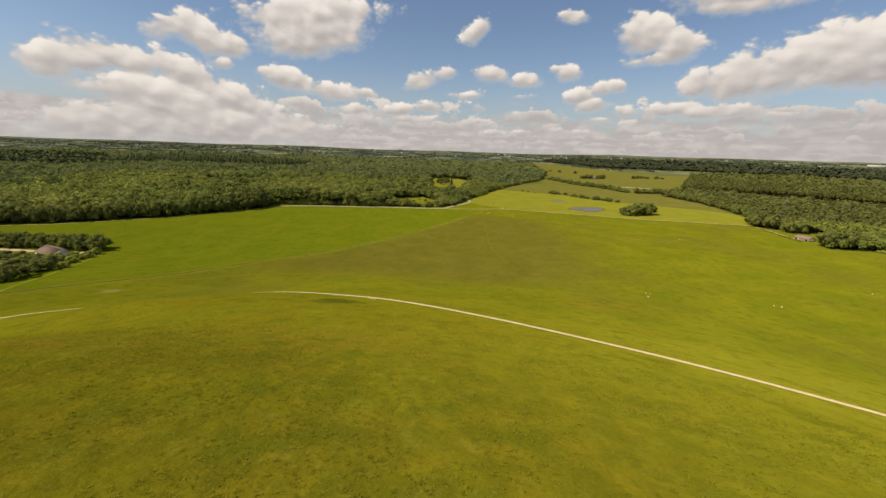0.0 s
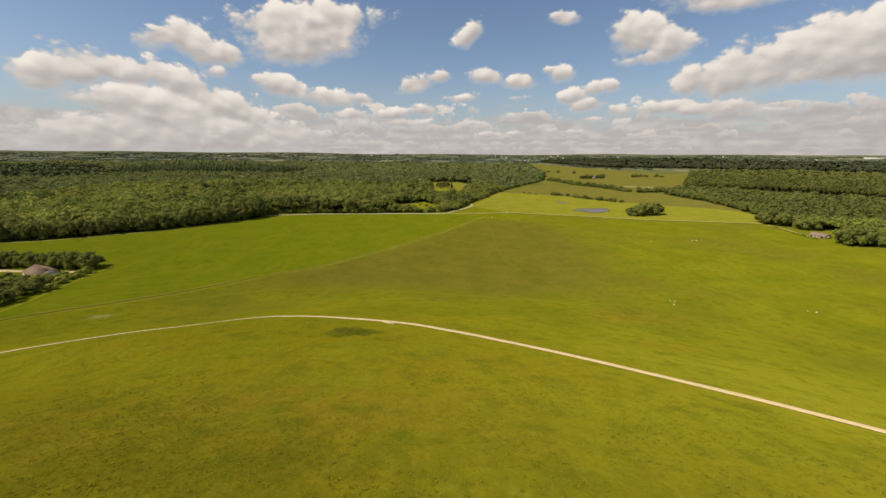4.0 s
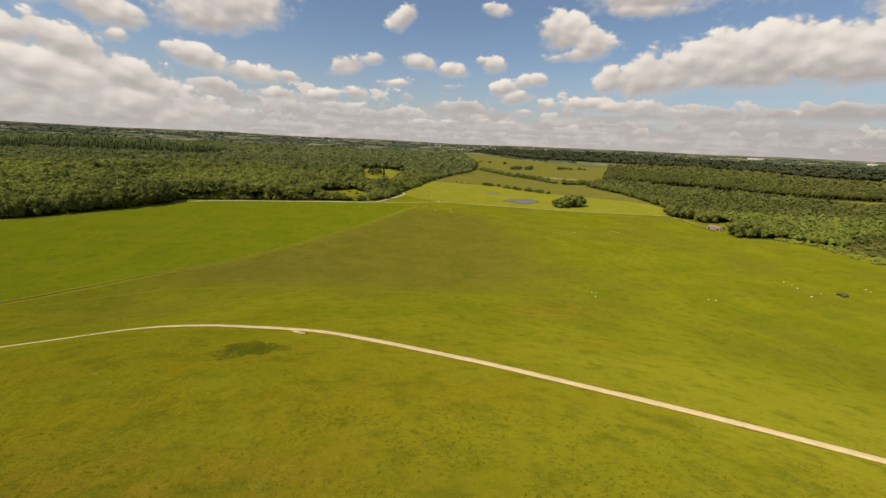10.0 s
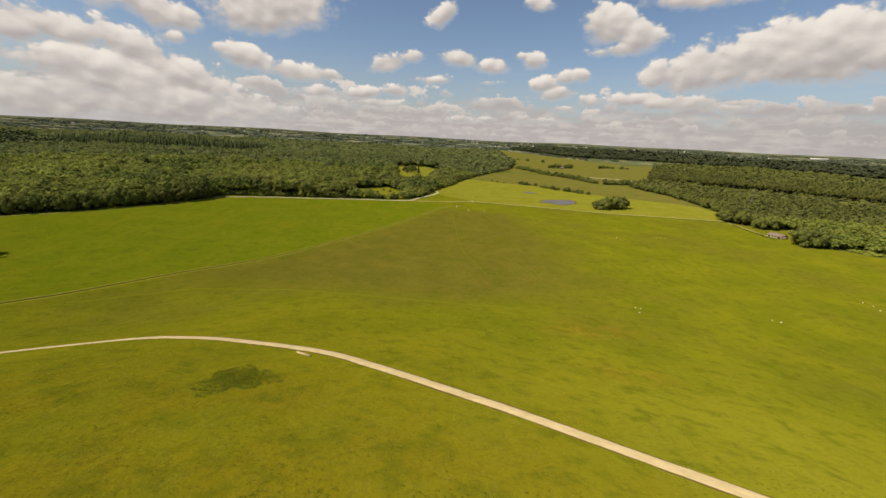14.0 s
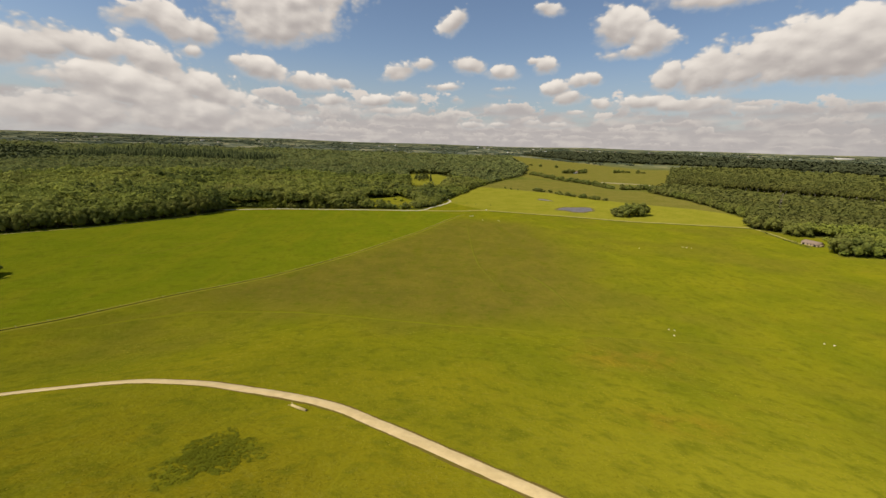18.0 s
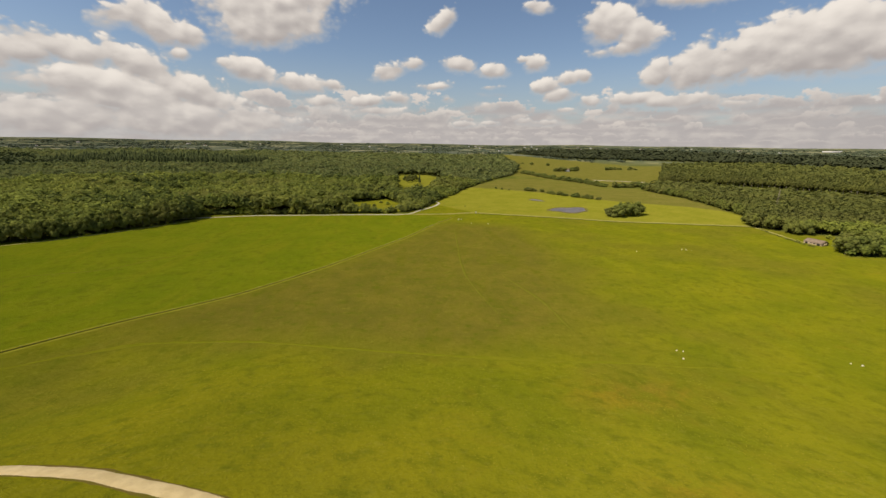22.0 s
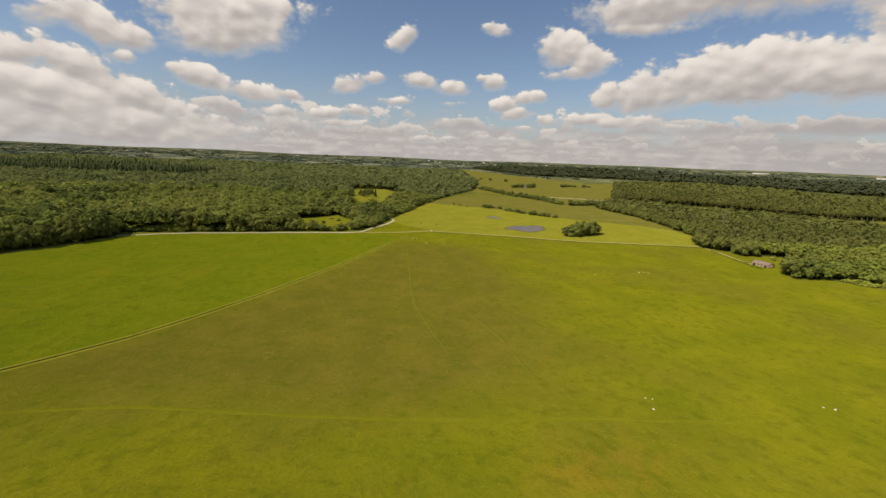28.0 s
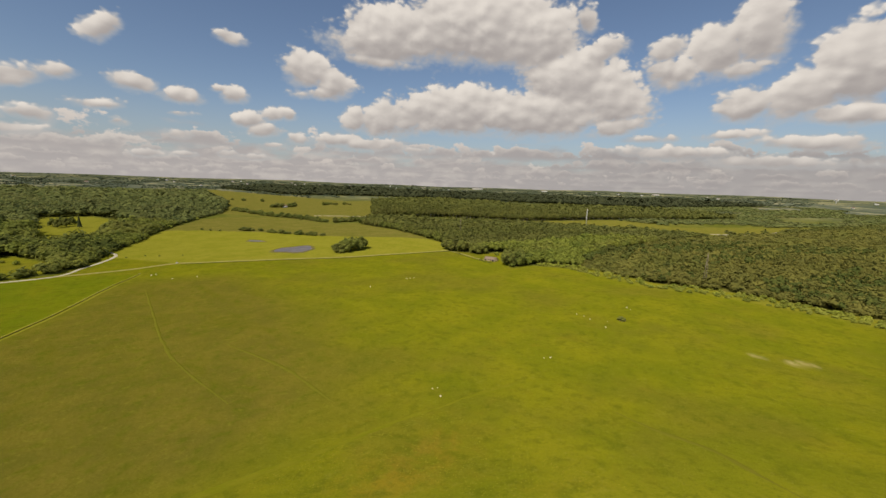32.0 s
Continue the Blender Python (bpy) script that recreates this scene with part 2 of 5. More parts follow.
# rows of small cumulus behind one another, flat at the base and heaped at the top
for base, tall, wide, seed, grey in ((0.5, 0.7, 0.50, 3.1, 0.25), (1.1, 0.9, 0.42, 11.7, 0.4), (1.9, 1.2, 0.34, 23.9, 0.6), (2.9, 1.7, 0.26, 37.3, 0.8), (4.2, 2.3, 0.20, 51.9, 1.0)):
    here = wt.nodes.new("ShaderNodeMapping")
    here.inputs["Location"].default_value = (seed, seed * 0.37, seed)
    here.inputs["Scale"].default_value = (wide, wide * 1.5, 1)
    wt.links.new(plane, here.inputs[0])
    heap = wt.nodes.new("ShaderNodeTexNoise")
    heap.inputs["Scale"].default_value, heap.inputs["Detail"].default_value, heap.inputs["Roughness"].default_value = 1.0, 5.0, 0.58
    wt.links.new(here.outputs[0], heap.inputs["Vector"])
    rise = wm("MULTIPLY", wm("SUBTRACT", height, base), 1.0 / tall)
    inside = wm("SUBTRACT", wm("SUBTRACT", heap.outputs["Fac"], 0.435), wm("MULTIPLY", rise, 0.17))
    there = wm("MULTIPLY", wstep(inside, 0.0, 0.05), wstep(rise, -0.28, 0.12))
    glow = wm("ADD", wm("MULTIPLY", rise, 0.8), wm("MULTIPLY", inside, -2.6))
    row_colour = wmix(wstep(glow, -0.30, 0.62), (0.51, 0.468, 0.452), (0.83, 0.745, 0.67))
    row_colour = wmix(wstep(bearing, 35.0, 80.0, 0.0, 0.5), row_colour, wmix(wstep(glow, -0.1, 0.7), (0.37, 0.34, 0.335), (0.73, 0.655, 0.59)))
    shown = wmix(wm("MULTIPLY", there, 0.35 + 0.6 * grey), shown, row_colour)
shown = wmix(overhead, shown, (0.62, 0.61, 0.58))
shown = wmix(cover, shown, cloud_colour)
back = wt.nodes.new("ShaderNodeBackground")
back.inputs["Strength"].default_value = 0.58
wt.links.new(shown, back.inputs["Color"])
wout = wt.nodes.new("ShaderNodeOutputWorld")
wt.links.new(back.outputs[0], wout.inputs["Surface"])


# ---- materials ----
class Mat:
    """A small builder for procedural materials."""

    def __init__(self, name, rough=0.9, spec=0.12):
        self.m = bpy.data.materials.new(name)
        self.m.use_nodes = True
        self.t = self.m.node_tree
        self.b = self.t.nodes["Principled BSDF"]
        self.b.inputs["Roughness"].default_value = rough
        self.b.inputs["Specular IOR Level"].default_value = spec
        self.b.inputs["Diffuse Roughness"].default_value = 0.5
        self.geo = self.t.nodes.new("ShaderNodeNewGeometry")
        self.tc = self.t.nodes.new("ShaderNodeTexCoord")

    def link(self, a, b):
        if isinstance(a, (int, float)):
            b.default_value = a
        elif isinstance(a, tuple):
            b.default_value = (*a, 1)
        else:
            self.t.links.new(a, b)

    def noise(self, scale, detail=4.0, rough=0.55, stretch=(1, 1, 1), world=True, lump=0.0):
        mp = self.t.nodes.new("ShaderNodeMapping")
        mp.inputs["Scale"].default_value = stretch
        self.t.links.new(self.geo.outputs["Position"] if world else self.tc.outputs["Object"], mp.inputs[0])
        n = self.t.nodes.new("ShaderNodeTexNoise")
        n.inputs["Scale"].default_value, n.inputs["Detail"].default_value, n.inputs["Roughness"].default_value = scale, detail, rough
        n.inputs["Distortion"].default_value = lump
        self.t.links.new(mp.outputs[0], n.inputs["Vector"])
        return n.outputs["Fac"]

    def step(self, v, lo, hi, a=0.0, b=1.0):
        n = self.t.nodes.new("ShaderNodeMapRange")
        n.interpolation_type = "SMOOTHSTEP"
        self.t.links.new(v, n.inputs[0])
        for i, x in enumerate((lo, hi, a, b)):
            n.inputs[i + 1].default_value = x
        return n.outputs[0]

    def math(self, op, a, b):
        n = self.t.nodes.new("ShaderNodeMath")
        n.operation = op
        self.link(a, n.inputs[0])
        self.link(b, n.inputs[1])
        return n.outputs[0]

    def mix(self, f, a, b):
        n = self.t.nodes.new("ShaderNodeMix")
        n.data_type = "RGBA"
        self.link(f, n.inputs[0])
        self.link(a, n.inputs[6])
        self.link(b, n.inputs[7])
        return n.outputs[2]

    def attr(self, name):
        n = self.t.nodes.new("ShaderNodeAttribute")
        n.attribute_name = name
        return n.outputs["Fac"]

    def island(self):
        return self.geo.outputs["Random Per Island"]

    def own(self):
        return self.t.nodes.new("ShaderNodeObjectInfo").outputs["Random"]

    def colour(self, c):
        self.link(c, self.b.inputs["Base Color"])
        return self

    def bump(self, v, strength, distance):
        n = self.t.nodes.new("ShaderNodeBump")
        n.inputs["Strength"].default_value, n.inputs["Distance"].default_value = strength, distance
        self.t.links.new(v, n.inputs["Height"])
        self.t.links.new(n.outputs[0], self.b.inputs["Normal"])
        return self


def ground_material():
    k = Mat("meadow_grass", 1.0, 0.0)
    huge, big, mid, small, tiny = k.noise(0.006, 3), k.noise(0.03, 4), k.noise(0.16, 5, 0.6), k.noise(0.8, 5, 0.7, (0.8, 1.3, 1)), k.noise(2.2, 4, 0.75, (0.8, 1.3, 1))
    streak = k.noise(0.05, 5, 0.6, (1.0, 0.28, 1.0), lump=0.5)
    grass = k.mix(k.step(big, 0.35, 0.68), (0.140, 0.136, 0.006), (0.178, 0.160, 0.007))
    grass = k.mix(k.step(k.attr("rough"), 0.05, 0.45, 0.85, 0.0), grass, k.mix(k.step(big, 0.35, 0.68), (0.110, 0.121, 0.005), (0.150, 0.145, 0.006)))
    grass = k.mix(k.step(streak, 0.48, 0.72, 0, 0.22), grass, (0.200, 0.180, 0.010))
    grass = k.mix(k.step(k.noise(0.045, 4, 0.6, lump=1.0), 0.54, 0.76, 0, 0.5), grass, (0.158, 0.128, 0.008))
    grass = k.mix(k.math("MULTIPLY", k.attr("rough"), k.step(big, 0.30, 0.66, 0.15, 0.6)), grass, (0.158, 0.146, 0.005))
    grass = k.mix(k.math("MULTIPLY", k.attr("crest"), k.step(k.noise(0.05, 4, 0.6), 0.36, 0.62, 0.05, 0.75)), grass, (0.166, 0.130, 0.005))
    grass = k.mix(k.math("MULTIPLY", k.attr("brow"), k.step(k.noise(0.06, 4, 0.6), 0.34, 0.62, 0.35, 0.95)), grass, k.mix(k.step(k.noise(0.2, 4, 0.6), 0.4, 0.62), (0.108, 0.096, 0.005), (0.150, 0.118, 0.006)))
    # paler, yellower grass on the hill's right-hand slope
    grass = k.mix(k.math("MULTIPLY", k.attr("dry"), k.step(big, 0.25, 0.6, 0.55, 1.0)), grass, (0.205, 0.196, 0.012))
    worn = k.step(k.noise(0.12, 4, 0.65), 0.36, 0.62, 0.1, 0.9)
    grass = k.mix(k.math("MULTIPLY", k.attr("rust"), worn), grass, (0.190, 0.136, 0.010))
    sward = k.mix(k.step(big, 0.3, 0.7), (0.100, 0.124, 0.004), (0.124, 0.136, 0.005))
    sward = k.mix(k.step(streak, 0.52, 0.70, 0, 0.6), sward, (0.145, 0.138, 0.006))
    sedge = k.mix(k.step(k.noise(0.05, 5, 0.6), 0.35, 0.68), (0.104, 0.092, 0.012), (0.134, 0.110, 0.014))
    sedge = k.mix(k.step(streak, 0.50, 0.68, 0, 0.6), sedge, (0.098, 0.094, 0.007))
    grass = k.mix(k.math("MULTIPLY", k.step(k.attr("rough"), 0.0, 0.25, 1.0, 0.0), k.step(k.noise(0.011, 4, 0.6), 0.44, 0.66, 0.0, 0.55)), grass, sedge)
    hay = k.mix(k.step(big, 0.3, 0.7), (0.172, 0.168, 0.014), (0.205, 0.190, 0.020))
    olive = k.mix(k.step(big, 0.3, 0.7), (0.116, 0.108, 0.020), (0.146, 0.124, 0.028))
    litter = k.mix(k.step(big, 0.3, 0.7), (0.060, 0.066, 0.016), (0.085, 0.086, 0.022))
    # Far plain: haze is painted in, bluer and greyer than the nearer meadows.
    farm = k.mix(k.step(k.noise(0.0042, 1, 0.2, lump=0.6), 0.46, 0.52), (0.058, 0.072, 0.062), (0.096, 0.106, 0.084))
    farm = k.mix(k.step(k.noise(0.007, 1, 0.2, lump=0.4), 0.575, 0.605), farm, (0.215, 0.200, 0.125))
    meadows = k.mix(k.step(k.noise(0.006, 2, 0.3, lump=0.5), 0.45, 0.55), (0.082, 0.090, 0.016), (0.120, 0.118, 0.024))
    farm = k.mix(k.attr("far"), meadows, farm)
    sand = k.mix(k.step(mid, 0.35, 0.65), (0.30, 0.25, 0.09), (0.42, 0.35, 0.16))
    c = grass
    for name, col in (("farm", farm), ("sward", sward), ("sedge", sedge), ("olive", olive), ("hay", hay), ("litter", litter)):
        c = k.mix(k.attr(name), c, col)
    # grain: tufts, thin spots and darker rank patches
    c = k.mix(k.math("MULTIPLY", k.step(mid, 0.47, 0.70, 0.0, 0.62), k.step(k.attr("hay"), 0.0, 0.8, 1.0, 0.4)), c, (0.078, 0.090, 0.005))
    c = k.mix(k.step(k.noise(0.33, 4, 0.6), 0.54, 0.75, 0.0, 0.40), c, (0.190, 0.172, 0.018))
    c = k.mix(k.math("MULTIPLY", k.step(small, 0.48, 0.74, 0.0, 0.42), k.step(k.noise(0.10, 4, 0.65), 0.38, 0.60, 0.45, 1.0)), c, (0.050, 0.056, 0.004))
    c = k.mix(k.math("MULTIPLY", k.step(tiny, 0.50, 0.70, 0.0, 0.55), k.step(k.noise(0.07, 4, 0.65), 0.40, 0.66, 0.4, 1.0)), c, (0.205, 0.190, 0.026))
    c = k.mix(k.step(k.noise(0.42, 5, 0.7, (1.0, 0.6, 1)), 0.46, 0.72, 0.0, 0.25), c, (0.072, 0.078, 0.006))
    c = k.mix(k.math("MULTIPLY", k.attr("brow"), k.step(k.noise(0.28, 5, 0.65), 0.36, 0.62, 0.0, 0.34)), c, (0.072, 0.070, 0.004))
    bare = k.math("MULTIPLY", k.attr("sand"), k.step(k.noise(0.22, 4, 0.6), 0.26, 0.48))
    c = k.mix(bare, c, sand)
    k.colour(c)
    k.bump(k.math("ADD", k.math("ADD", small, k.math("MULTIPLY", mid, 1.6)), k.math("MULTIPLY", k.noise(0.55, 4, 0.65), 1.4)), 0.60, 0.40)
    return k.m


def gravel_material():
    k = Mat("pale_gravel", 0.9)
    c = k.mix(k.step(k.noise(0.4, 4), 0.3, 0.7), (0.45, 0.345, 0.165), (0.54, 0.420, 0.215))
    c = k.mix(k.step(k.noise(3.5, 4, 0.7), 0.55, 0.75, 0, 0.6), c, (0.34, 0.26, 0.15))
    c = k.mix(k.step(k.noise(0.9, 4, 0.65), 0.50, 0.72, 0, 0.55), c, (0.40, 0.30, 0.16))
    k.colour(c).bump(k.noise(9, 4, 0.7), 0.4, 0.03)
    return k.m


def verge_material(name, a, b, d):
    k = Mat(name, 1.0, 0.0)
    c = k.mix(k.step(k.noise(0.25, 4), 0.35, 0.65), a, b)
    c = k.mix(k.step(k.noise(1.6, 4, 0.7), 0.52, 0.72, 0, 0.7), c, d)
    k.colour(c).bump(k.noise(1.4, 4, 0.7), 0.6, 0.2)
    return k.m


def leaf_material(name, a, b, d, own=False, thin=0.0):
    """Foliage: one tone a crown, clumps of lighter and darker leaves on it."""
    k = Mat(name, 0.85, 0.03)
    leafy = k.math("ADD", k.math("MULTIPLY", k.island(), 0.25), k.math("MULTIPLY", k.own() if own else k.attr("tone"), 0.75))
    c = k.mix(leafy, a, b)
    if own:
        c = k.mix(k.math("MULTIPLY", k.own(), 0.6), c, d)
    c = k.mix(k.step(k.noise(0.012, 3, stretch=(0.5, 1.2, 1)), 0.42, 0.66, 0, 0.7), c, d)
    c = k.mix(k.step(k.noise(0.075, 3, 0.6), 0.48, 0.62, 0, 0.35), c, (a[0] * 0.8, a[1] * 0.86, a[2] * 0.95))
    c = k.mix(k.step(k.noise(0.11, 2, 0.5), 0.56, 0.68, 0, 0.5), c, (b[0] * 1.3, b[1] * 1.25, b[2] * 1.1))
    c = k.mix(k.step(k.noise(1.1, 3, 0.7), 0.50, 0.70, 0, 0.15), c, (a[0] * 0.6, a[1] * 0.65, a[2] * 0.7))
    c = k.mix(k.step(k.noise(0.02, 3, 0.6, (0.7, 1.3, 1)), 0.47, 0.62, 0, 0.5), c, (b[0] * 1.2, b[1] * 1.18, b[2] * 1.1))
    if not own:
        c = k.mix(k.step(k.attr("tone"), 0.70, 0.85, 0, 0.25), c, (a[0] * 0.6, a[1] * 0.65, a[2] * 0.8))
    k.colour(c)
    if thin:
        tr = k.t.nodes.new("ShaderNodeBsdfTranslucent")
        k.link(c, tr.inputs["Color"])
        mx = k.t.nodes.new("ShaderNodeMixShader")
        mx.inputs[0].default_value = thin
        k.t.links.new(k.b.outputs[0], mx.inputs[1])
        k.t.links.new(tr.outputs[0], mx.inputs[2])
        k.t.links.new(mx.outputs[0], k.t.nodes["Material Output"].inputs["Surface"])
    return k.m


def plain_material(name, a, b, scale, rough=0.8, bump=0.2, world=False):
    k = Mat(name, rough)
    c = k.mix(k.step(k.noise(scale, 5, 0.65, world=world), 0.3, 0.7), a, b)
    k.colour(c).bump(k.noise(scale * 5, 4, world=world), bump, 0.05)
    return k.m


def blade_material():
    k = Mat("grass_tuft_blades", 0.8, 0.0)
    c = k.mix(k.step(k.island(), 0.15, 0.9), (0.150, 0.150, 0.006), (0.300, 0.265, 0.024))
    tr = k.t.nodes.new("ShaderNodeBsdfTranslucent")
    k.link(c, tr.inputs["Color"])
    mx = k.t.nodes.new("ShaderNodeMixShader")
    mx.inputs[0].default_value = 0.5
    k.colour(c)
    k.t.links.new(k.b.outputs[0], mx.inputs[1])
    k.t.links.new(tr.outputs[0], mx.inputs[2])
    k.t.links.new(mx.outputs[0], k.t.nodes["Material Output"].inputs["Surface"])
    return k.m


M_GROUND, M_GRAVEL = ground_material(), gravel_material()
M_GRASSROAD = verge_material("pale_grassy_road", (0.215, 0.195, 0.045), (0.270, 0.240, 0.075), (0.170, 0.155, 0.030))
M_RANK = verge_material("rank_dark_grass", (0.045, 0.055, 0.010), (0.065, 0.070, 0.012), (0.030, 0.038, 0.008))
M_SEAM = verge_material("worn_boundary_grass", (0.186, 0.178, 0.014), (0.224, 0.208, 0.022), (0.136, 0.130, 0.010))
M_SEAMDARK = verge_material("brown_boundary_bank", (0.076, 0.072, 0.012), (0.098, 0.088, 0.014), (0.062, 0.062, 0.010))
M_WHEEL = verge_material("pressed_meadow_grass", (0.112, 0.109, 0.010), (0.124, 0.117, 0.011), (0.102, 0.100, 0.009))
M_MUD = verge_material("muddy_bank", (0.110, 0.092, 0.034), (0.145, 0.128, 0.030), (0.080, 0.080, 0.020))
M_MOWN = verge_material("mown_track_grass", (0.128, 0.130, 0.007), (0.146, 0.140, 0.009), (0.110, 0.112, 0.006))
M_ROAD = verge_material("worn_farm_road", (0.34, 0.30, 0.22), (0.42, 0.38, 0.29), (0.26, 0.23, 0.14))
M_EARTH = verge_material("worn_earth_margin", (0.130, 0.092, 0.024), (0.112, 0.094, 0.014), (0.096, 0.090, 0.008))
M_OAK = leaf_material("broadleaf_foliage", (0.153, 0.184, 0.038), (0.258, 0.276, 0.056), (0.250, 0.238, 0.062), thin=0.5)
# The next two greens are cooler, with distance haze put into the colour.
M_OAK_HAZE = leaf_material("hazed_wood_foliage", (0.106, 0.130, 0.042), (0.184, 0.198, 0.060), (0.170, 0.166, 0.058), thin=0.35)
M_HEDGE_HAZE = leaf_material("hazed_hedge_foliage", (0.056, 0.074, 0.042), (0.096, 0.112, 0.062), (0.090, 0.098, 0.056))
M_EDGE = leaf_material("wood_edge_foliage", (0.098, 0.124, 0.026), (0.170, 0.190, 0.040), (0.180, 0.172, 0.044), own=True, thin=0.35)
M_PINE = leaf_material("conifer_foliage", (0.056, 0.070, 0.026), (0.100, 0.114, 0.038), (0.088, 0.096, 0.036))
# Conifer green, darkened further to hold the cloud shade on this wood.
M_SHADEPINE = leaf_material("cloud_shaded_conifer_foliage", (0.034, 0.041, 0.019), (0.056, 0.061, 0.027), (0.050, 0.054, 0.025))
M_SPRUCE = leaf_material("spruce_foliage", (0.022, 0.030, 0.010), (0.036, 0.046, 0.015), (0.036, 0.042, 0.015), own=True)
M_BELT = leaf_material("plantation_foliage", (0.098, 0.107, 0.027), (0.158, 0.162, 0.039), (0.146, 0.142, 0.039), thin=0.35)
M_BELT_OWN = leaf_material("slender_tree_foliage", (0.085, 0.096, 0.022), (0.150, 0.154, 0.036), (0.135, 0.130, 0.036), own=True, thin=0.35)
M_SCRUB = leaf_material("scrub_foliage", (0.136, 0.172, 0.030), (0.250, 0.270, 0.048), (0.216, 0.206, 0.048), thin=0.4)
M_DARKLEAF = leaf_material("dark_oak_foliage", (0.072, 0.094, 0.022), (0.128, 0.146, 0.034), (0.130, 0.130, 0.036), thin=0.35)
M_HEATH = leaf_material("heath_scrub_foliage", (0.140, 0.136, 0.031), (0.216, 0.200, 0.050), (0.176, 0.184, 0.040), thin=0.4)
M_SHRUB = leaf_material("light_shrub_foliage", (0.215, 0.250, 0.034), (0.320, 0.340, 0.054), (0.305, 0.295, 0.060), own=True, thin=0.35)
M_NETTLE = leaf_material("nettle_foliage", (0.140, 0.158, 0.010), (0.200, 0.208, 0.014), (0.170, 0.174, 0.012), thin=0.45)
M_BLADE = blade_material()
M_BARK = plain_material("grey_brown_bark", (0.060, 0.045, 0.032), (0.12, 0.095, 0.07), 3.0, 0.9, 0.6)
M_PALEBARK = plain_material("pale_grey_bark", (0.22, 0.19, 0.14), (0.36, 0.31, 0.24), 3.0, 0.9, 0.5)
M_DEAD = plain_material("bleached_dead_wood", (0.40, 0.31, 0.13), (0.52, 0.42, 0.20), 4.0, 0.8, 0.5)
M_CUT = plain_material("dark_cut_end", (0.05, 0.04, 0.03), (0.09, 0.07, 0.05), 6.0)
M_STONE = plain_material("pale_field_stone", (0.50, 0.43, 0.26), (0.68, 0.60, 0.40), 2.5, 0.85, 0.5)
M_TILE = plain_material("weathered_roof_sheet", (0.15, 0.098, 0.058), (0.21, 0.145, 0.092), 0.8, 0.75, 0.3)
M_TILE_PALE = plain_material("grey_fibre_roof", (0.20, 0.142, 0.098), (0.27, 0.20, 0.145), 0.7, 0.75, 0.3)
M_WALL = plain_material("limewashed_wall", (0.60, 0.55, 0.46), (0.72, 0.66, 0.56), 0.6, 0.85, 0.2)
M_WALL_DIM = plain_material("stained_pale_wall", (0.42, 0.32, 0.18), (0.54, 0.42, 0.26), 0.6, 0.85, 0.2)
M_WHITE = plain_material("white_render", (0.58, 0.57, 0.54), (0.68, 0.67, 0.64), 0.2, 0.8, 0.1)
M_OPENING = plain_material("dark_opening", (0.03, 0.03, 0.03), (0.05, 0.05, 0.045), 1.0, 0.5)
M_STEEL = plain_material("galvanised_steel", (0.20, 0.16, 0.12), (0.28, 0.23, 0.18), 1.5, 0.5, 0.1)
M_WOOD = plain_material("weathered_fence_wood", (0.20, 0.17, 0.12), (0.32, 0.28, 0.21), 5.0, 0.85, 0.4)
M_SIGN = plain_material("pale_board", (0.62, 0.58, 0.48), (0.72, 0.68, 0.58), 2.0, 0.7)


def water_material():
    k = Mat("pond_water", 0.55)
    k.b.inputs["Specular IOR Level"].default_value = 0.3
    k.colour(k.mix(k.step(k.noise(0.08, 3), 0.4, 0.65), (0.095, 0.083, 0.08), (0.135, 0.118, 0.112))).bump(k.noise(0.8, 3), 0.3, 0.05)
    return k.m


M_WATER = water_material()


# ---- the lie of the land ----
HILL = (-25.9, -33.4, 69.96, 264.4, 191.7, -0.46, 2.29)
DIP = (-138.9, 164.2, -7.25, 55.8, 114.5, -0.48, 2.67)
SHOULDER = (-88.0, 133.0, -0.38, 24.0, 15.0, -0.5, 2.0)
FOLD = (-121.0, 88.0, -7.94, 76.9, 25.0, -0.16, 2.11)


def swell(x, y, cx, cy, rise, a, b, turn, power):
    c, s = math.cos(turn), math.sin(turn)
    u, v = (x - cx) * c + (y - cy) * s, -(x - cx) * s + (y - cy) * c
    return rise * np.exp(-np.power(np.sqrt((u / a) ** 2 + (v / b) ** 2 + 1e-6), power))


def land(x, y):
    """Height of the ground: a broad hill on a plain that climbs slowly towards the skyline."""
    x, y = np.asarray(x, float), np.asarray(y, float)
    r = np.hypot(x, y)
    h = 2.0 + swell(x, y, *HILL) + swell(x, y, *DIP) + swell(x, y, *FOLD) + swell(x, y, *SHOULDER)
    far = np.clip((r - 1900) / 3000, 0, 1.2)
    h = h + 80 * far ** 1.35
    h = h + 5 * far * np.sin(x / 310 + 0.7) * np.cos(y / 270)
    return h + 0.22 * np.sin(x / 19 + 1.1) * np.cos(y / 23) + 0.05 * np.sin(x / 7.3 + y / 9.1)


def lh(x, y):
    return float(land(x, y))


def soft_in(x, y, poly, soft):
    """1 inside the outline, 0 outside, with a soft rim."""
    x, y = np.asarray(x, float), np.asarray(y, float)
    inside, best = np.zeros(x.shape, bool), np.full(x.shape, 1e9)
    for (ax, ay), (bx, by) in zip(poly, poly[1:] + poly[:1]):
        cross = ((ay > y) != (by > y)) & (x < (bx - ax) * (y - ay) / ((by - ay) or 1e-9) + ax)
        inside ^= cross
        l2 = (bx - ax) ** 2 + (by - ay) ** 2
        t = np.clip(((x - ax) * (bx - ax) + (y - ay) * (by - ay)) / l2, 0, 1)
        best = np.minimum(best, np.hypot(x - ax - t * (bx - ax), y - ay - t * (by - ay)))
    d = np.where(inside, best, -best)
    return np.clip(d / soft + 0.5, 0, 1)


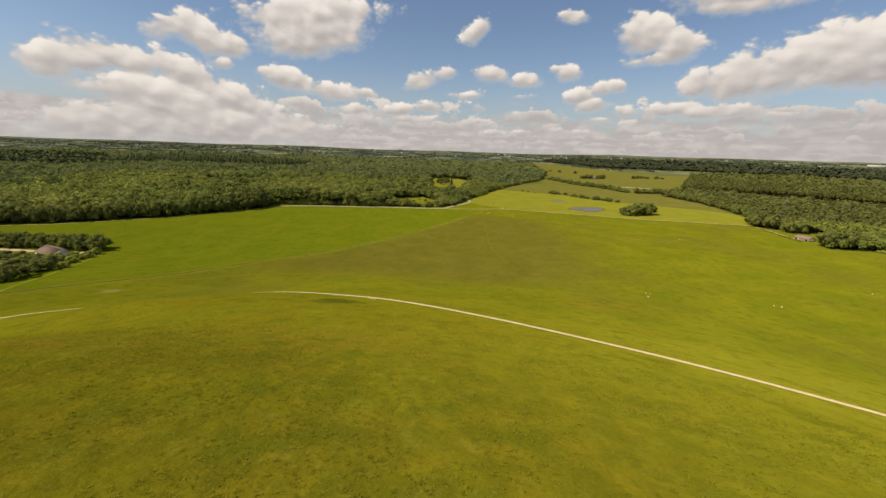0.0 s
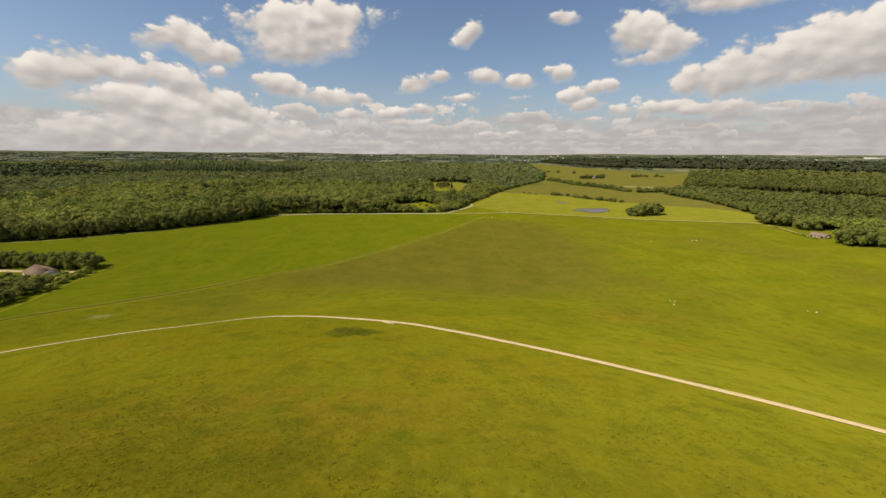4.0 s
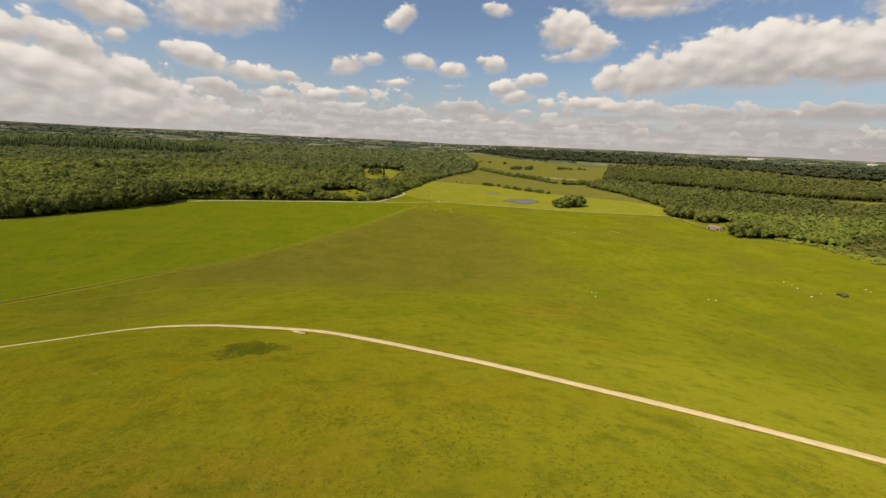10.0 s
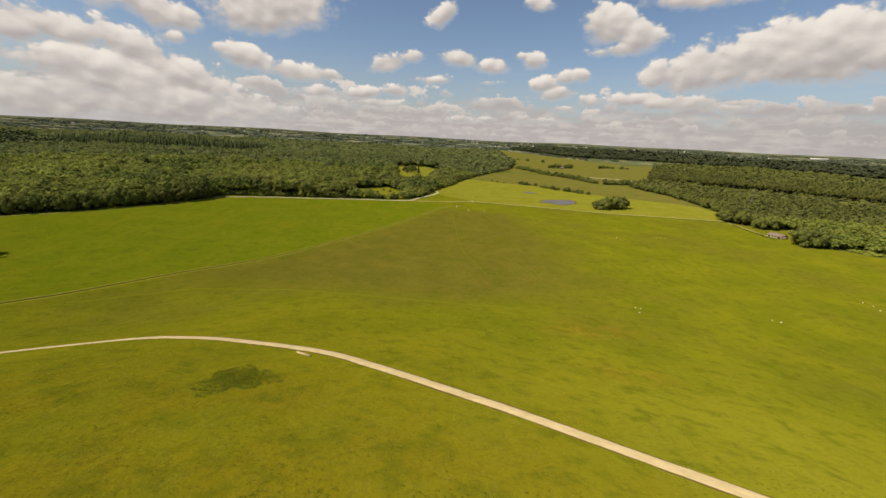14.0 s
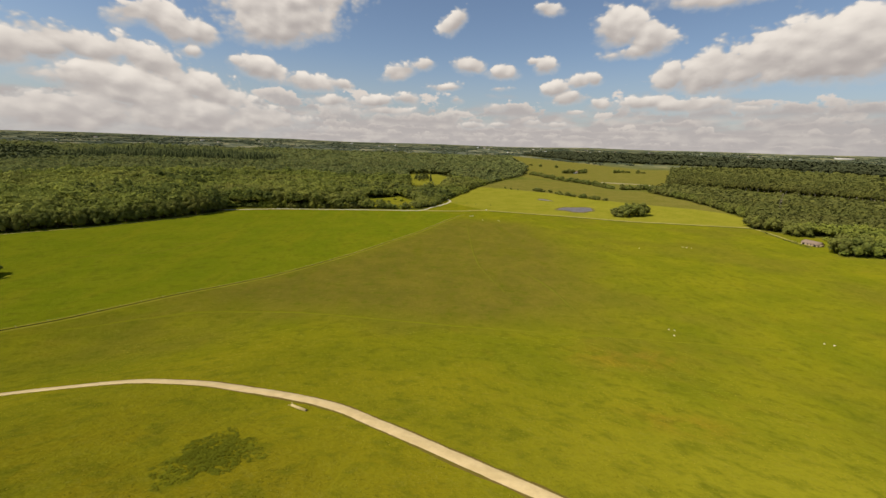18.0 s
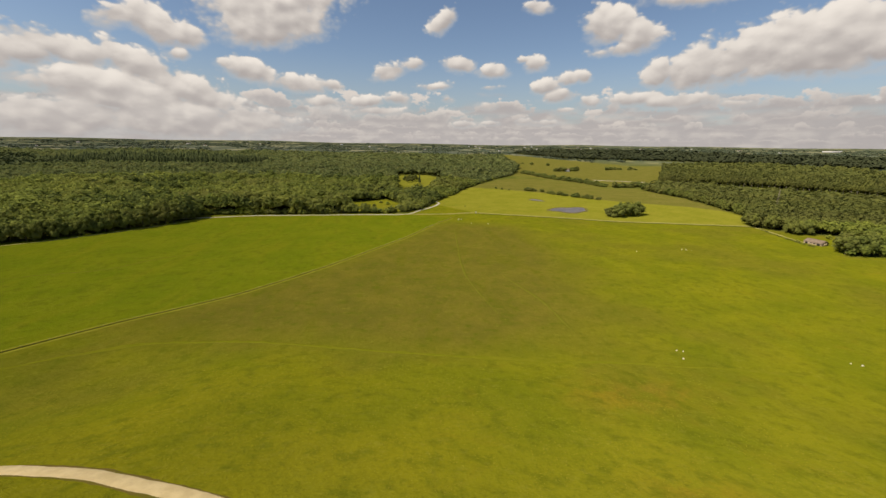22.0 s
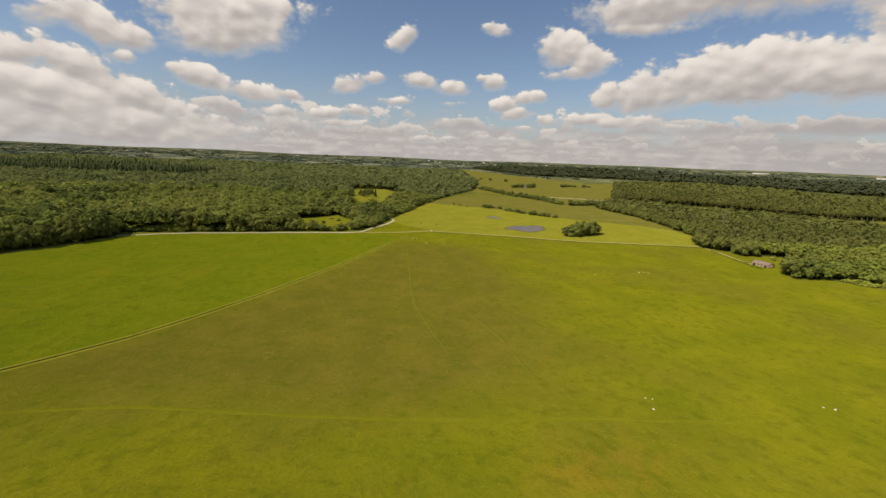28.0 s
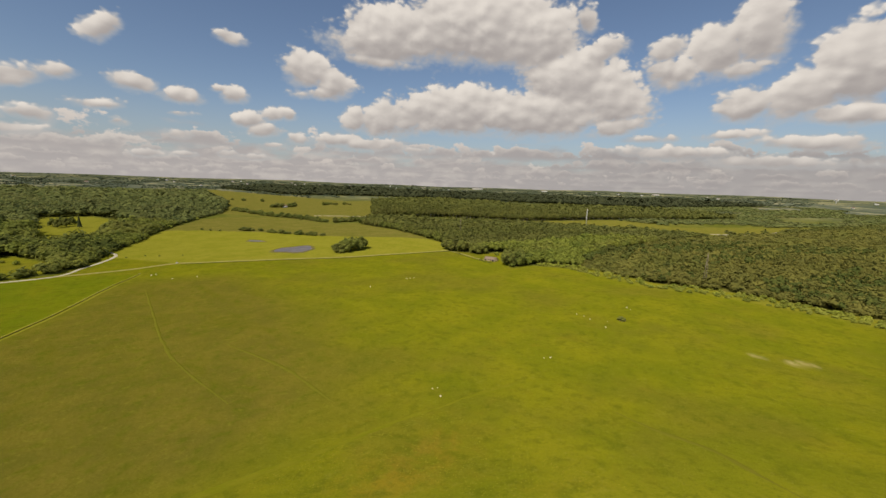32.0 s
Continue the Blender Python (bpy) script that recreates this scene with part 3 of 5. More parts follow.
FENCE = [(-212, 160), (-192, 198), (-162, 241), (-135, 281), (-92, 326), (-54, 377), (-22, 427), (15, 486), (54, 560), (78, 598)]
WOOD = [(-250, 628), (-240, 603), (-290, 536), (-330, 497), (-398, 450), (-455, 428), (-700, 330), (-1300, 250), (-3000, 700), (-2600, 2000), (-2050, 2480), (-1560, 2780),
        (-700, 2880), (100, 2860), (690, 2800), (504, 1759), (357, 1333), (275, 1212), (159, 985), (95, 815), (66, 760), (48, 690), (18, 640), (-60, 634), (-180, 629)]
GLADE = [(-4, 1090), (4, 835), (62, 880), (96, 1005), (154, 1105), (130, 1210), (92, 1345), (0, 1345)]
GLADE_NEAR = [(-72, 745), (-62, 648), (8, 648), (24, 690), (-14, 785)]
RIGHT_WOOD = [(440, 530), (470, 488), (506, 470), (500, 428), (418, 396), (452, 390), (478, 352), (470, 303), (462, 246), (482, 196), (484, 156),
              (478, 100), (470, -60), (700, -500), (1900, -500), (2100, 30), (1360, 245), (1120, 330), (1010, 640), (930, 780), (690, 1075), (600, 1010), (556, 940), (550, 771), (502, 597)]
SHRUB_BELT = [(452, 390), (474, 352), (461, 303), (453, 246), (470, 200), (471, 156), (467, 119), (460, 60), (440, -80), (470, -90), (490, 60),
              (498, 120), (505, 160), (498, 210), (480, 250), (488, 303), (500, 352), (480, 390)]
HEATH = [(484, 340), (560, 372), (700, 380), (900, 372), (1110, 330), (1360, 243), (1900, 60), (1500, -300), (700, -500), (470, -60), (478, 100), (484, 156), (482, 196), (462, 246), (470, 303)]
BELT = [(705, 1100), (841, 1050), (932, 976), (975, 880), (1040, 805), (1400, 690), (2000, 420), (2300, 800), (1764, 1319), (1761, 1900), (1200, 1824)]
DARK_WOOD = [(900, 3250), (1050, 2500), (1564, 2300), (1900, 2000), (2107, 1500), (2500, 900), (3300, 500), (3500, 1100), (2700, 2300), (2000, 3400), (1400, 3700)]
DARK_STAND = [(-1890, 1500), (-1806, 1900), (-1552, 1947), (-1104, 1615), (-1150, 1380), (-1250, 1250), (-1500, 1300)]
EAST_WOOD = [(1340, 440), (1680, 250), (2070, 70), (2900, -150), (3500, 250), (3350, 520), (2550, 880), (2300, 790), (2000, 415), (1400, 680)]
CONIFERS = [(-1250, 1640), (-850, 1655), (-580, 1660), (-540, 1900), (-900, 2050), (-1300, 1950)]
HAY = [(69, 716), (104, 881), (159, 981), (218, 956), (314, 869), (388, 759), (485, 687), (506, 651), (502, 597), (444, 536), (280, 577), (116, 643)]
FAR_FIELD = [(960, 850), (1040, 800), (1400, 688), (1345, 440), (1680, 250), (2000, 80), (1700, 90), (1500, 150), (1120, 315), (1010, 470), (930, 700)]
OLIVE_NEAR = [(159, 985), (267, 1176), (346, 1229), (434, 1190), (486, 966), (560, 951), (550, 771), (502, 597), (506, 651), (388, 759), (218, 956)]
OLIVE_FAR = [(357, 1333), (504, 1759), (763, 3173), (1000, 2350), (1129, 1916), (1317, 1975), (700, 1097), (592, 1030), (486, 1000), (434, 1200)]
LEFT_FIELD = FENCE + [(20, 625), (-240, 606), (-330, 496), (-460, 425), (-700, 330), (-900, 250), (-700, 100), (-330, 120)]
SEDGE = [(60, 568), (-54, 380), (-135, 286), (-66, 258), (44, 238), (100, 256), (128, 316), (156, 430), (150, 545)]


def axis(lo, hi, step, end, grow):
    mid = list(np.arange(lo, hi + step, step))
    out, s = [mid[-1]], step
    while out[-1] < end:
        s *= grow
        out.append(out[-1] + s)
    neg, s = [mid[0]], step
    while neg[-1] > -end:
        s *= grow
        neg.append(neg[-1] - s)
    return np.array(neg[:0:-1] + mid + out[1:])


def mesh_from(name, verts, faces, mat, smooth=False):
    me = bpy.data.meshes.new(name)
    me.from_pydata([tuple(v) for v in verts], [], faces)
    me.materials.append(mat)
    if smooth:
        me.polygons.foreach_set("use_smooth", [True] * len(me.polygons))
    me.update()
    return me


def mesh_arrays(name, verts, tris, mat):
    """A big triangle mesh straight from arrays."""
    me = bpy.data.meshes.new(name)
    me.vertices.add(len(verts))
    me.vertices.foreach_set("co", verts.astype(np.float32).ravel())
    me.loops.add(tris.size)
    me.loops.foreach_set("vertex_index", tris.astype(np.int32).ravel())
    me.polygons.add(len(tris))
    me.polygons.foreach_set("loop_start", np.arange(0, tris.size, 3, dtype=np.int32))
    me.polygons.foreach_set("loop_total", np.full(len(tris), 3, dtype=np.int32))
    me.materials.append(mat)
    me.update(calc_edges=True)
    return me


# bare sandy spots and patches of rusty, withered grass: place and half widths
SAND = [(318.5, 123.5, 3, 3), (324, 118.5, 3, 3), (316.5, 140.5, 2.4, 2.4), (-164, 198, 3, 2)]
RUST = [(88, 199, 20, 12), (110, 203, 14, 9), (79, 147, 14, 8), (-56, 53, 13, 9), (-24, 62, 26, 11), (-4.2, 31.8, 3, 2.5)]


def build_ground():
    gx, gy = axis(-340, 480, 4.4, 5200, 1.06), axis(-60, 780, 4.4, 5200, 1.06)
    X, Y = np.meshgrid(gx, gy)
    Z = land(X, Y)
    nx, ny = len(gx), len(gy)
    i = np.arange(nx * ny).reshape(ny, nx)
    a, b, c, d = i[:-1, :-1].ravel(), i[:-1, 1:].ravel(), i[1:, 1:].ravel(), i[1:, :-1].ravel()
    tris = np.concatenate([np.stack([a, b, c], 1), np.stack([a, c, d], 1)])
    me = mesh_arrays("ground", np.stack([X.ravel(), Y.ravel(), Z.ravel()], 1), tris, M_GROUND)
    me.polygons.foreach_set("use_smooth", np.ones(len(tris), bool))
    x, y = X.ravel(), Y.ravel()
    r = np.hypot(x, y)
    woods = np.maximum.reduce([soft_in(x, y, p, 8) for p in (WOOD, RIGHT_WOOD, BELT, DARK_WOOD)])
    woods = woods * (1 - soft_in(x, y, GLADE, 8)) * (1 - soft_in(x, y, GLADE_NEAR, 6))
    glades = np.maximum(0.8 * soft_in(x, y, GLADE, 8), 0.35 * soft_in(x, y, GLADE_NEAR, 6))
    layers = {
        "sward": soft_in(x, y, LEFT_FIELD, 4),
        "sedge": 1.0 * soft_in(x, y, SEDGE, 45) * (1 - soft_in(x, y, LEFT_FIELD, 4)),
        "hay": np.maximum.reduce([soft_in(x, y, HAY, 5), glades, 0.2 * soft_in(x, y, FAR_FIELD, 20), 0.5 * soft_in(x, y, SHRUB_BELT, 6)]),
        "olive": np.maximum.reduce([soft_in(x, y, OLIVE_NEAR, 6), soft_in(x, y, OLIVE_FAR, 12), soft_in(x, y, FAR_FIELD, 20), soft_in(x, y, HEATH, 10) * (1 - soft_in(x, y, SHRUB_BELT, 6))]),
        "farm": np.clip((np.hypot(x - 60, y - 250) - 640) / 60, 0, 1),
        "litter": woods * (1 - soft_in(x, y, HEATH, 10)),
        "rust": np.clip(sum(np.exp(-((x - cx) / rx) ** 2 - ((y - cy) / ry) ** 2) for cx, cy, rx, ry in RUST), 0, 1),
        # distance ramp for the haze tint put into the farmland colour
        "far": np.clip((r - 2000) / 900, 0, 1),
        "dry": np.exp(-((x - 92) / 62) ** 2 - ((y - 78) / 70) ** 2),
        "brow": np.clip((land(x, y) - 55) / 8, 0, 1),
        "crest": np.exp(-((land(x, y) - 50) / 9.0) ** 2),
        "rough": np.clip((land(x, y) - 12) / 42, 0, 1),
        "sand": np.maximum.reduce([np.exp(-((x - cx) / rx) ** 2 - ((y - cy) / ry) ** 2) for cx, cy, rx, ry in
                                   SAND]),
    }
    for name, v in layers.items():
        at = me.attributes.new(name, "FLOAT", "POINT")
        at.data.foreach_set("value", v.astype(np.float32))
    tagged(new("ground", me), "open olive-green meadow on a broad hill above a wooded plain", "ground", kind="structure")


build_ground()


def smooth_line(points, step):
    """A gently curved line through the given corners, cut into even pieces."""
    p = [Vector((*q, 0)) for q in points]
    p = [p[0] * 2 - p[1]] + p + [p[-1] * 2 - p[-2]]
    out = []
    for i in range(1, len(p) - 2):
        n = max(2, int((p[i + 1] - p[i]).length / step))
        for j in range(n):
            t = j / n
            a, b, c, d = p[i - 1], p[i], p[i + 1], p[i + 2]
            out.append(0.5 * ((2 * b) + (c - a) * t + (2 * a - 5 * b + 4 * c - d) * t * t + (3 * b - a - 3 * c + d) * t ** 3))
    return out + [p[-2]]


def strip(name, points, width, mat, lift, step=2.0, crown=0.0, off=0.0, ragged=0.12, taper=None):
    """A ribbon that lies on the land, with sunk rims and an uneven edge."""
    line = smooth_line(points, step)
    rng = random.Random(len(points) * 7 + int(width * 10))
    verts, faces, cols = [], [], 5
    ease_l = ease_r = 0.0
    for i, q in enumerate(line):
        d = (line[min(i + 1, len(line) - 1)] - line[max(i - 1, 0)]).normalized()
        s = Vector((d.y, -d.x, 0))
        w = width / 2 * (1 if taper is None else taper(i / (len(line) - 1)))
        ease_l += (rng.uniform(-ragged, ragged) * 2.2 - ease_l) * 0.3
        ease_r += (rng.uniform(-ragged, ragged) * 2.2 - ease_r) * 0.3
        wl, wr = w * (1 + ease_l), w * (1 + ease_r)
        for u in (-1.0, -0.82, 0.0, 0.82, 1.0):
            v = q + s * (off + u * (wl if u < 0 else wr))
            z = lh(v.x, v.y) + (-0.15 if abs(u) == 1 else lift + crown * (1 - u * u))
            verts.append((v.x, v.y, z))
        if i:
            for k in range(cols - 1):
                a = (i - 1) * cols + k
                faces.append((a, a + 1, a + cols + 1, a + cols))
    return new(name, mesh_from(name, verts, faces, mat, True))


PATH = [(154, 26), (112.5, 48.5), (89.6, 60.2), (68.2, 73.6), (46.2, 90.2), (26.9, 106.7), (13.7, 117.2), (-1.3, 129.9), (-11, 138.1), (-23, 144.8), (-37, 150.2), (-49, 154.8),
        (-60, 157.4), (-70, 159.6), (-88, 161.5), (-103, 163), (-116, 160), (-128, 150), (-142, 130), (-158, 100), (-190, 50)]
tagged(strip("path_margin", PATH, 5.7, M_EARTH, 0.05, 1.2, ragged=0.16), "worn brown earth margin of the gravel path", "verge", kind="structure")
tagged(strip("gravel_path", PATH, 4.3, M_GRAVEL, 0.10, 0.9, 0.04, ragged=0.07), "pale gravel path curving over the grassy hill", "path", kind="structure")
tagged(strip("farm_road", [(-330, 590), (-241, 607), (-182, 621), (-115, 624), (-67, 626), (-16, 627), (20, 632), (38, 661), (59, 695), (73, 734), (68, 765)],
             4.0, M_ROAD, 0.15, 4), "worn pale farm road along the edge of the wood", "road", kind="structure")
tagged(strip("field_margin", [(-236, 600), (-256, 566), (-283, 530), (-322, 489), (-392, 440), (-452, 415), (-640, 338)], 3.4, M_GRASSROAD, 0.15, 4),
       "pale strip of bare grass along the edge of the wood", "verge", kind="structure")
tagged(strip("field_road", [(20, 629), (73, 629), (116, 640), (144, 630), (215, 603), (280, 575), (347, 557), (412, 541), (446, 533)],
             5.4, M_GRASSROAD, 0.22, 4), "grassy field road between the meadow and the hayfield", "road", kind="structure")
tagged(strip("field_road_edge", [(120, 633), (144, 624), (215, 597), (280, 569), (347, 551), (412, 535), (446, 527)],
             2.2, M_RANK, 0.25, 4), "dark strip of rank grass beside the field road", "verge", kind="structure")
tagged(strip("barn_lane", [(447, 531), (444, 512), (438, 484), (433, 462), (431, 446)], 3.4, M_GRASSROAD, 0.2, 3), "pale worn lane leading to a barn", "lane", kind="structure")
tagged(strip("thicket_verge", [(-257, 328), (-252.6, 300), (-240, 261), (-222, 216), (-203, 181)], 1.8, M_SEAM, 0.1, 3, ragged=0.3), "thin pale trodden line along a thicket", "verge", kind="structure")
for off, w, mat, lift, nm, lab in ((-1.7, 1.7, M_SEAM, 0.12, "verge", "pale dry grass verge beside the field boundary"),
                                   (0.0, 0.7, M_SEAMDARK, 0.30, "boundary_bank", "low dark bank of rank grass dividing two meadows"),
                                   (1.8, 2.0, M_SEAM, 0.12, "verge", "pale dry grass verge beside the field boundary")):
    tagged(strip(nm, FENCE, w, mat, lift, 3, off=off), lab, "verge", kind="structure")
tagged(strip("mown_track", [(-150, 232), (-122, 252), (-102, 260), (-69, 258), (-21, 245), (30, 234), (75, 228), (118, 226), (180, 215)], 2.6, M_MOWN, 0.06, 2,
             ragged=0.8), "faint mown track across the meadow", "track", kind="structure")
for pts in ([(73, 531), (66, 450), (60, 364), (67, 288)], [(87, 361), (99, 309), (100, 259)], [(180, 171), (176, 156), (172, 134), (157, 112)],
            [(-262, 372), (-233, 382), (-207, 391), (-184, 421), (-150, 440)]):
    tagged(strip("wheel_track", pts, 2.2, M_WHEEL, 0.05, 2, ragged=0.7, taper=lambda t: 0.25 + 0.75 * math.sin(math.pi * t)), "faint wheel mark in the meadow grass", "track", kind="structure")


# ---- trees ----
def ico(sub):
    bm = bmesh.new()
    bmesh.ops.create_icosphere(bm, subdivisions=sub, radius=1.0)
    bm.verts.ensure_lookup_table()
    v = np.array([q.co[:] for q in bm.verts])
    f = np.array([[q.index for q in fc.verts] for fc in bm.faces])
    bm.free()
    return v, f




def core():
    """An octahedron, the hidden heart of a far crown."""
    v = np.array([(1, 0, 0), (-1, 0, 0), (0, 1, 0), (0, -1, 0), (0, 0, 1), (0, 0, -1)], float)
    f = np.array([(0, 2, 4), (2, 1, 4), (1, 3, 4), (3, 0, 4), (2, 0, 5), (1, 2, 5), (3, 1, 5), (0, 3, 5)])
    return v * 1.1, f


ICO1, ICO2 = ico(1), ico(2)
ICO0 = core()
RNG = np.random.RandomState(7)


def lumpy(base, amount, rng, squash=1.0, freq=1.7):
    """A crown-like lump: a sphere pushed in and out."""
    v, f = base
    off = Vector(rng.uniform(-50, 50, 3))
    d = np.array([noise.noise(Vector(q) * freq + off) + 0.5 * noise.noise(Vector(q) * freq * 2.3 + off) for q in v])
    w = v * (1 + amount * d)[:, None] * (1 + rng.uniform(-0.12, 0.12, v.shape))
    w[:, 2] *= squash
    return w, f


def join(parts):
    vs, fs, n = [], [], 0
    for v, f in parts:
        vs.append(v)
        fs.append(f + n)
        n += len(v)
    return np.concatenate(vs), np.concatenate(fs)


def spread(templates, pos, radius, tall, rng):
    """Copies of the templates at all places at once, turned and sized at random."""
    pick = rng.randint(0, len(templates), len(pos))
    out, tones = [], []
    for i, (v, f) in enumerate(templates):
        idx = np.where(pick == i)[0]
        if not len(idx):
            continue
        a = rng.uniform(0, 6.28, len(idx))
        c, s = np.cos(a)[:, None], np.sin(a)[:, None]
        x = (v[None, :, 0] * c - v[None, :, 1] * s) * radius[idx][:, None] + pos[idx, 0][:, None]
        y = (v[None, :, 0] * s + v[None, :, 1] * c) * radius[idx][:, None] + pos[idx, 1][:, None]
        z = v[None, :, 2] * tall[idx][:, None] + pos[idx, 2][:, None]
        vv = np.stack([x, y, z], -1).reshape(-1, 3)
        ff = (f[None] + (np.arange(len(idx)) * len(v))[:, None, None]).reshape(-1, 3)
        out.append((vv, ff))
        tones.append(np.repeat(rng.uniform(0, 1, len(idx)), len(v)))
    return (*join(out), np.concatenate(tones))


def toned(name, v, f, tone, mat):
    me = mesh_arrays(name, v, f, mat)
    me.polygons.foreach_set("use_smooth", np.ones(len(f), bool))
    me.attributes.new("tone", "FLOAT", "POINT").data.foreach_set("value", tone.astype(np.float32))
    return me


def scatter(poly, step, rng, holes=(), jitter=0.45, keep=None):
    xs, ys = [p[0] for p in poly], [p[1] for p in poly]
    X, Y = np.meshgrid(np.arange(min(xs), max(xs), step), np.arange(min(ys), max(ys), step))
    x = X.ravel() + rng.uniform(-jitter, jitter, X.size) * step
    y = Y.ravel() + rng.uniform(-jitter, jitter, X.size) * step
    ok = soft_in(x, y, poly, 0.01) > 0.5
    for h in holes:
        ok &= soft_in(x, y, h, 0.01) < 0.5
    if keep is not None:
        ok &= keep(x, y)
    return x[ok], y[ok]


def woodland(name, label, xy, crown, tall, mat, templates, rng, wave=0.25, spire=False, deep=1.0):
    """Many crowns as one canopy, small and large ones mixed; thicker and thinner, taller and lower stands."""
    x, y = xy
    r = crown * np.clip(np.exp(rng.normal(0, 0.32, len(x))), 0.55, 1.9)
    h = tall * (0.62 + 0.36 * r / crown) * rng.uniform(0.82, 1.12, len(x)) * (1 + 0.6 * wave * np.sin(x / 31 + 1 + y / 90) * np.cos(y / 43 + x / 70) + 0.5 * wave * np.sin(x / 13 + y / 17))
    if name == "broadleaf_wood":
        inner = np.clip(soft_in(x, y, WOOD, 120) * 2 - 1, 0, 1)
        h = h * np.where((x > -70) & (y < 1400), 0.55 + 0.45 * inner, 1.0)
    if name == "heath_scrub":
        h = h * (0.35 + 0.65 * np.clip(soft_in(x, y, HEATH, 44) * 2 - 1, 0, 1))
    # older stands rise over younger ones
    stand = np.sin(y / 71 + 1.3 * np.sin(x / 150)) + 0.8 * np.sin(x / 120 + y / 210 + 0.6)
    h = h * np.where(stand > 0.5, 1 + wave, np.where(stand < -0.7, 1 - 0.8 * wave, 1.0))
    half = h * 0.52 if spire else np.minimum(r * deep * rng.uniform(0.75, 1.05, len(x)), h * 0.5)
    pos = np.stack([x, y, land(x, y) + h - half], 1)
    ob = new(name, toned(name, *spread(templates, pos, r, half, rng), mat))
    return tagged(ob, label, "woodland", kind="stuff")


def leaf_clumps(rng, count, size, low=-0.35, mess=0.26):
    """Flat sprays of leaves set round a unit crown, facing outwards with some disorder."""
    vs, fs = [], []
    while len(vs) < count * 4:
        d = rng.normal(0, 1, 3)
        d /= np.linalg.norm(d)
        if d[2] < low:
            continue
        bulge = 1 + 0.28 * math.sin(3.1 * d[0] + 2 * d[1] * 2 + count) * math.cos(2.7 * d[2] + d[1] * 3)
        q = d * bulge * rng.uniform(0.80, 1.08)
        n = d + rng.normal(0, mess, 3) + np.array([0, 0, 0.25])
        n /= np.linalg.norm(n)
        u = np.cross(n, rng.normal(0, 1, 3))
        u /= np.linalg.norm(u) + 1e-6
        w = np.cross(n, u)
        k, sz = len(vs), size * rng.uniform(0.65, 1.35)
        vs += [q - u * sz, q - w * sz * rng.uniform(0.6, 1.0) - n * sz * 0.2, q + u * sz * rng.uniform(0.7, 1.1), q + w * sz + n * sz * 0.15]
        fs += [(k, k + 1, k + 2), (k, k + 2, k + 3)]
    return np.array(vs), np.array(fs)


def crown_template(rng, clumps, size, mess=0.42):
    v, f = lumpy(ICO0, 0.35, rng)
    return join([(v * 0.78, f), leaf_clumps(rng, clumps, size, -0.25, mess)])


NEAR_T = [crown_template(RNG, 48, 0.265) for _ in range(12)]
THICK_T = [crown_template(RNG, 32, 0.31) for _ in range(10)]
MID_T = [crown_template(RNG, 18, 0.41) for _ in range(8)]
FAR_T = [crown_template(RNG, 8, 0.56, 0.3) for _ in range(6)]


def spire_template(rng):
    """A conifer: a ragged cone of drooping tiers."""
    vs, fs = [(0, 0, 1.0)], []
    rings = 5
    for k in range(rings):
        t = (k + 1) / rings
        for s in range(7):
            a = s / 7 * 6.283 + k * 0.5
            rr = (0.12 + 0.88 * t) * rng.uniform(0.7, 1.15) * (1 if k % 2 == 0 else 0.8)
            vs.append((rr * math.cos(a), rr * math.sin(a), 1.0 - 1.9 * t + rng.uniform(-0.06, 0.06)))
    for s in range(7):
        fs.append((0, 1 + s, 1 + (s + 1) % 7))
    for k in range(rings - 1):
        for s in range(7):
            a, b = 1 + k * 7 + s, 1 + k * 7 + (s + 1) % 7
            fs += [(a, a + 7, b), (b, a + 7, b + 7)]
    return np.array(vs), np.array(fs)


SPIRE_T = [spire_template(RNG) for _ in range(6)]
HOLES = (GLADE, GLADE_NEAR, CONIFERS, DARK_STAND)
ww = np.random.RandomState(11)


def reach(x, y):
    return np.hypot(x - 30, y - 110)


woodland("broadleaf_wood", "dense mixed broadleaf wood in summer leaf", scatter(WOOD, 7.2, ww, HOLES, keep=lambda x, y: (y < 1080) & (x > -760)),
         5.5, 16.0, M_OAK, NEAR_T, ww, 0.2)
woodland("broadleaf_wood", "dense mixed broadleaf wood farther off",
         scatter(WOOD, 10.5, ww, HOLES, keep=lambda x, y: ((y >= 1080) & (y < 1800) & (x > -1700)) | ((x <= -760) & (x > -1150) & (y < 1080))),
         6.6, 17.0, M_OAK_HAZE, MID_T, ww, 0.2)
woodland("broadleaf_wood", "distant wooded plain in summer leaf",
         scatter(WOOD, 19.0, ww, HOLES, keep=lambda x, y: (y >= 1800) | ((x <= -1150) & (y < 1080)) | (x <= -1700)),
         11.5, 16.0, M_OAK_HAZE, FAR_T, ww, 0.2)
woodland("broadleaf_wood", "older dark oaks standing among the wood",
         scatter(WOOD, 10.5, ww, HOLES, keep=lambda x, y: (y < 1080) & (x > -760) & (np.sin(x / 67 + 1.4 + y / 130) + np.sin(y / 39 + x / 150) + ww.uniform(-0.9, 0.9, len(x)) > 1.0)),
         6.6, 18.0, M_DARKLEAF, NEAR_T, ww, 0.15)
woodland("conifer_stand", "stand of tall dark conifers within the wood", scatter(CONIFERS, 10.5, ww), 5.0, 36.0, M_PINE, SPIRE_T, ww, 0.1, True)
# larger crowns here, in the darker of the wood's greens
woodland("conifer_stand", "dark stand of large-crowned trees within the wood", scatter(DARK_STAND, 14.0, ww), 9.0, 22.0, M_PINE, MID_T, ww, 0.15)
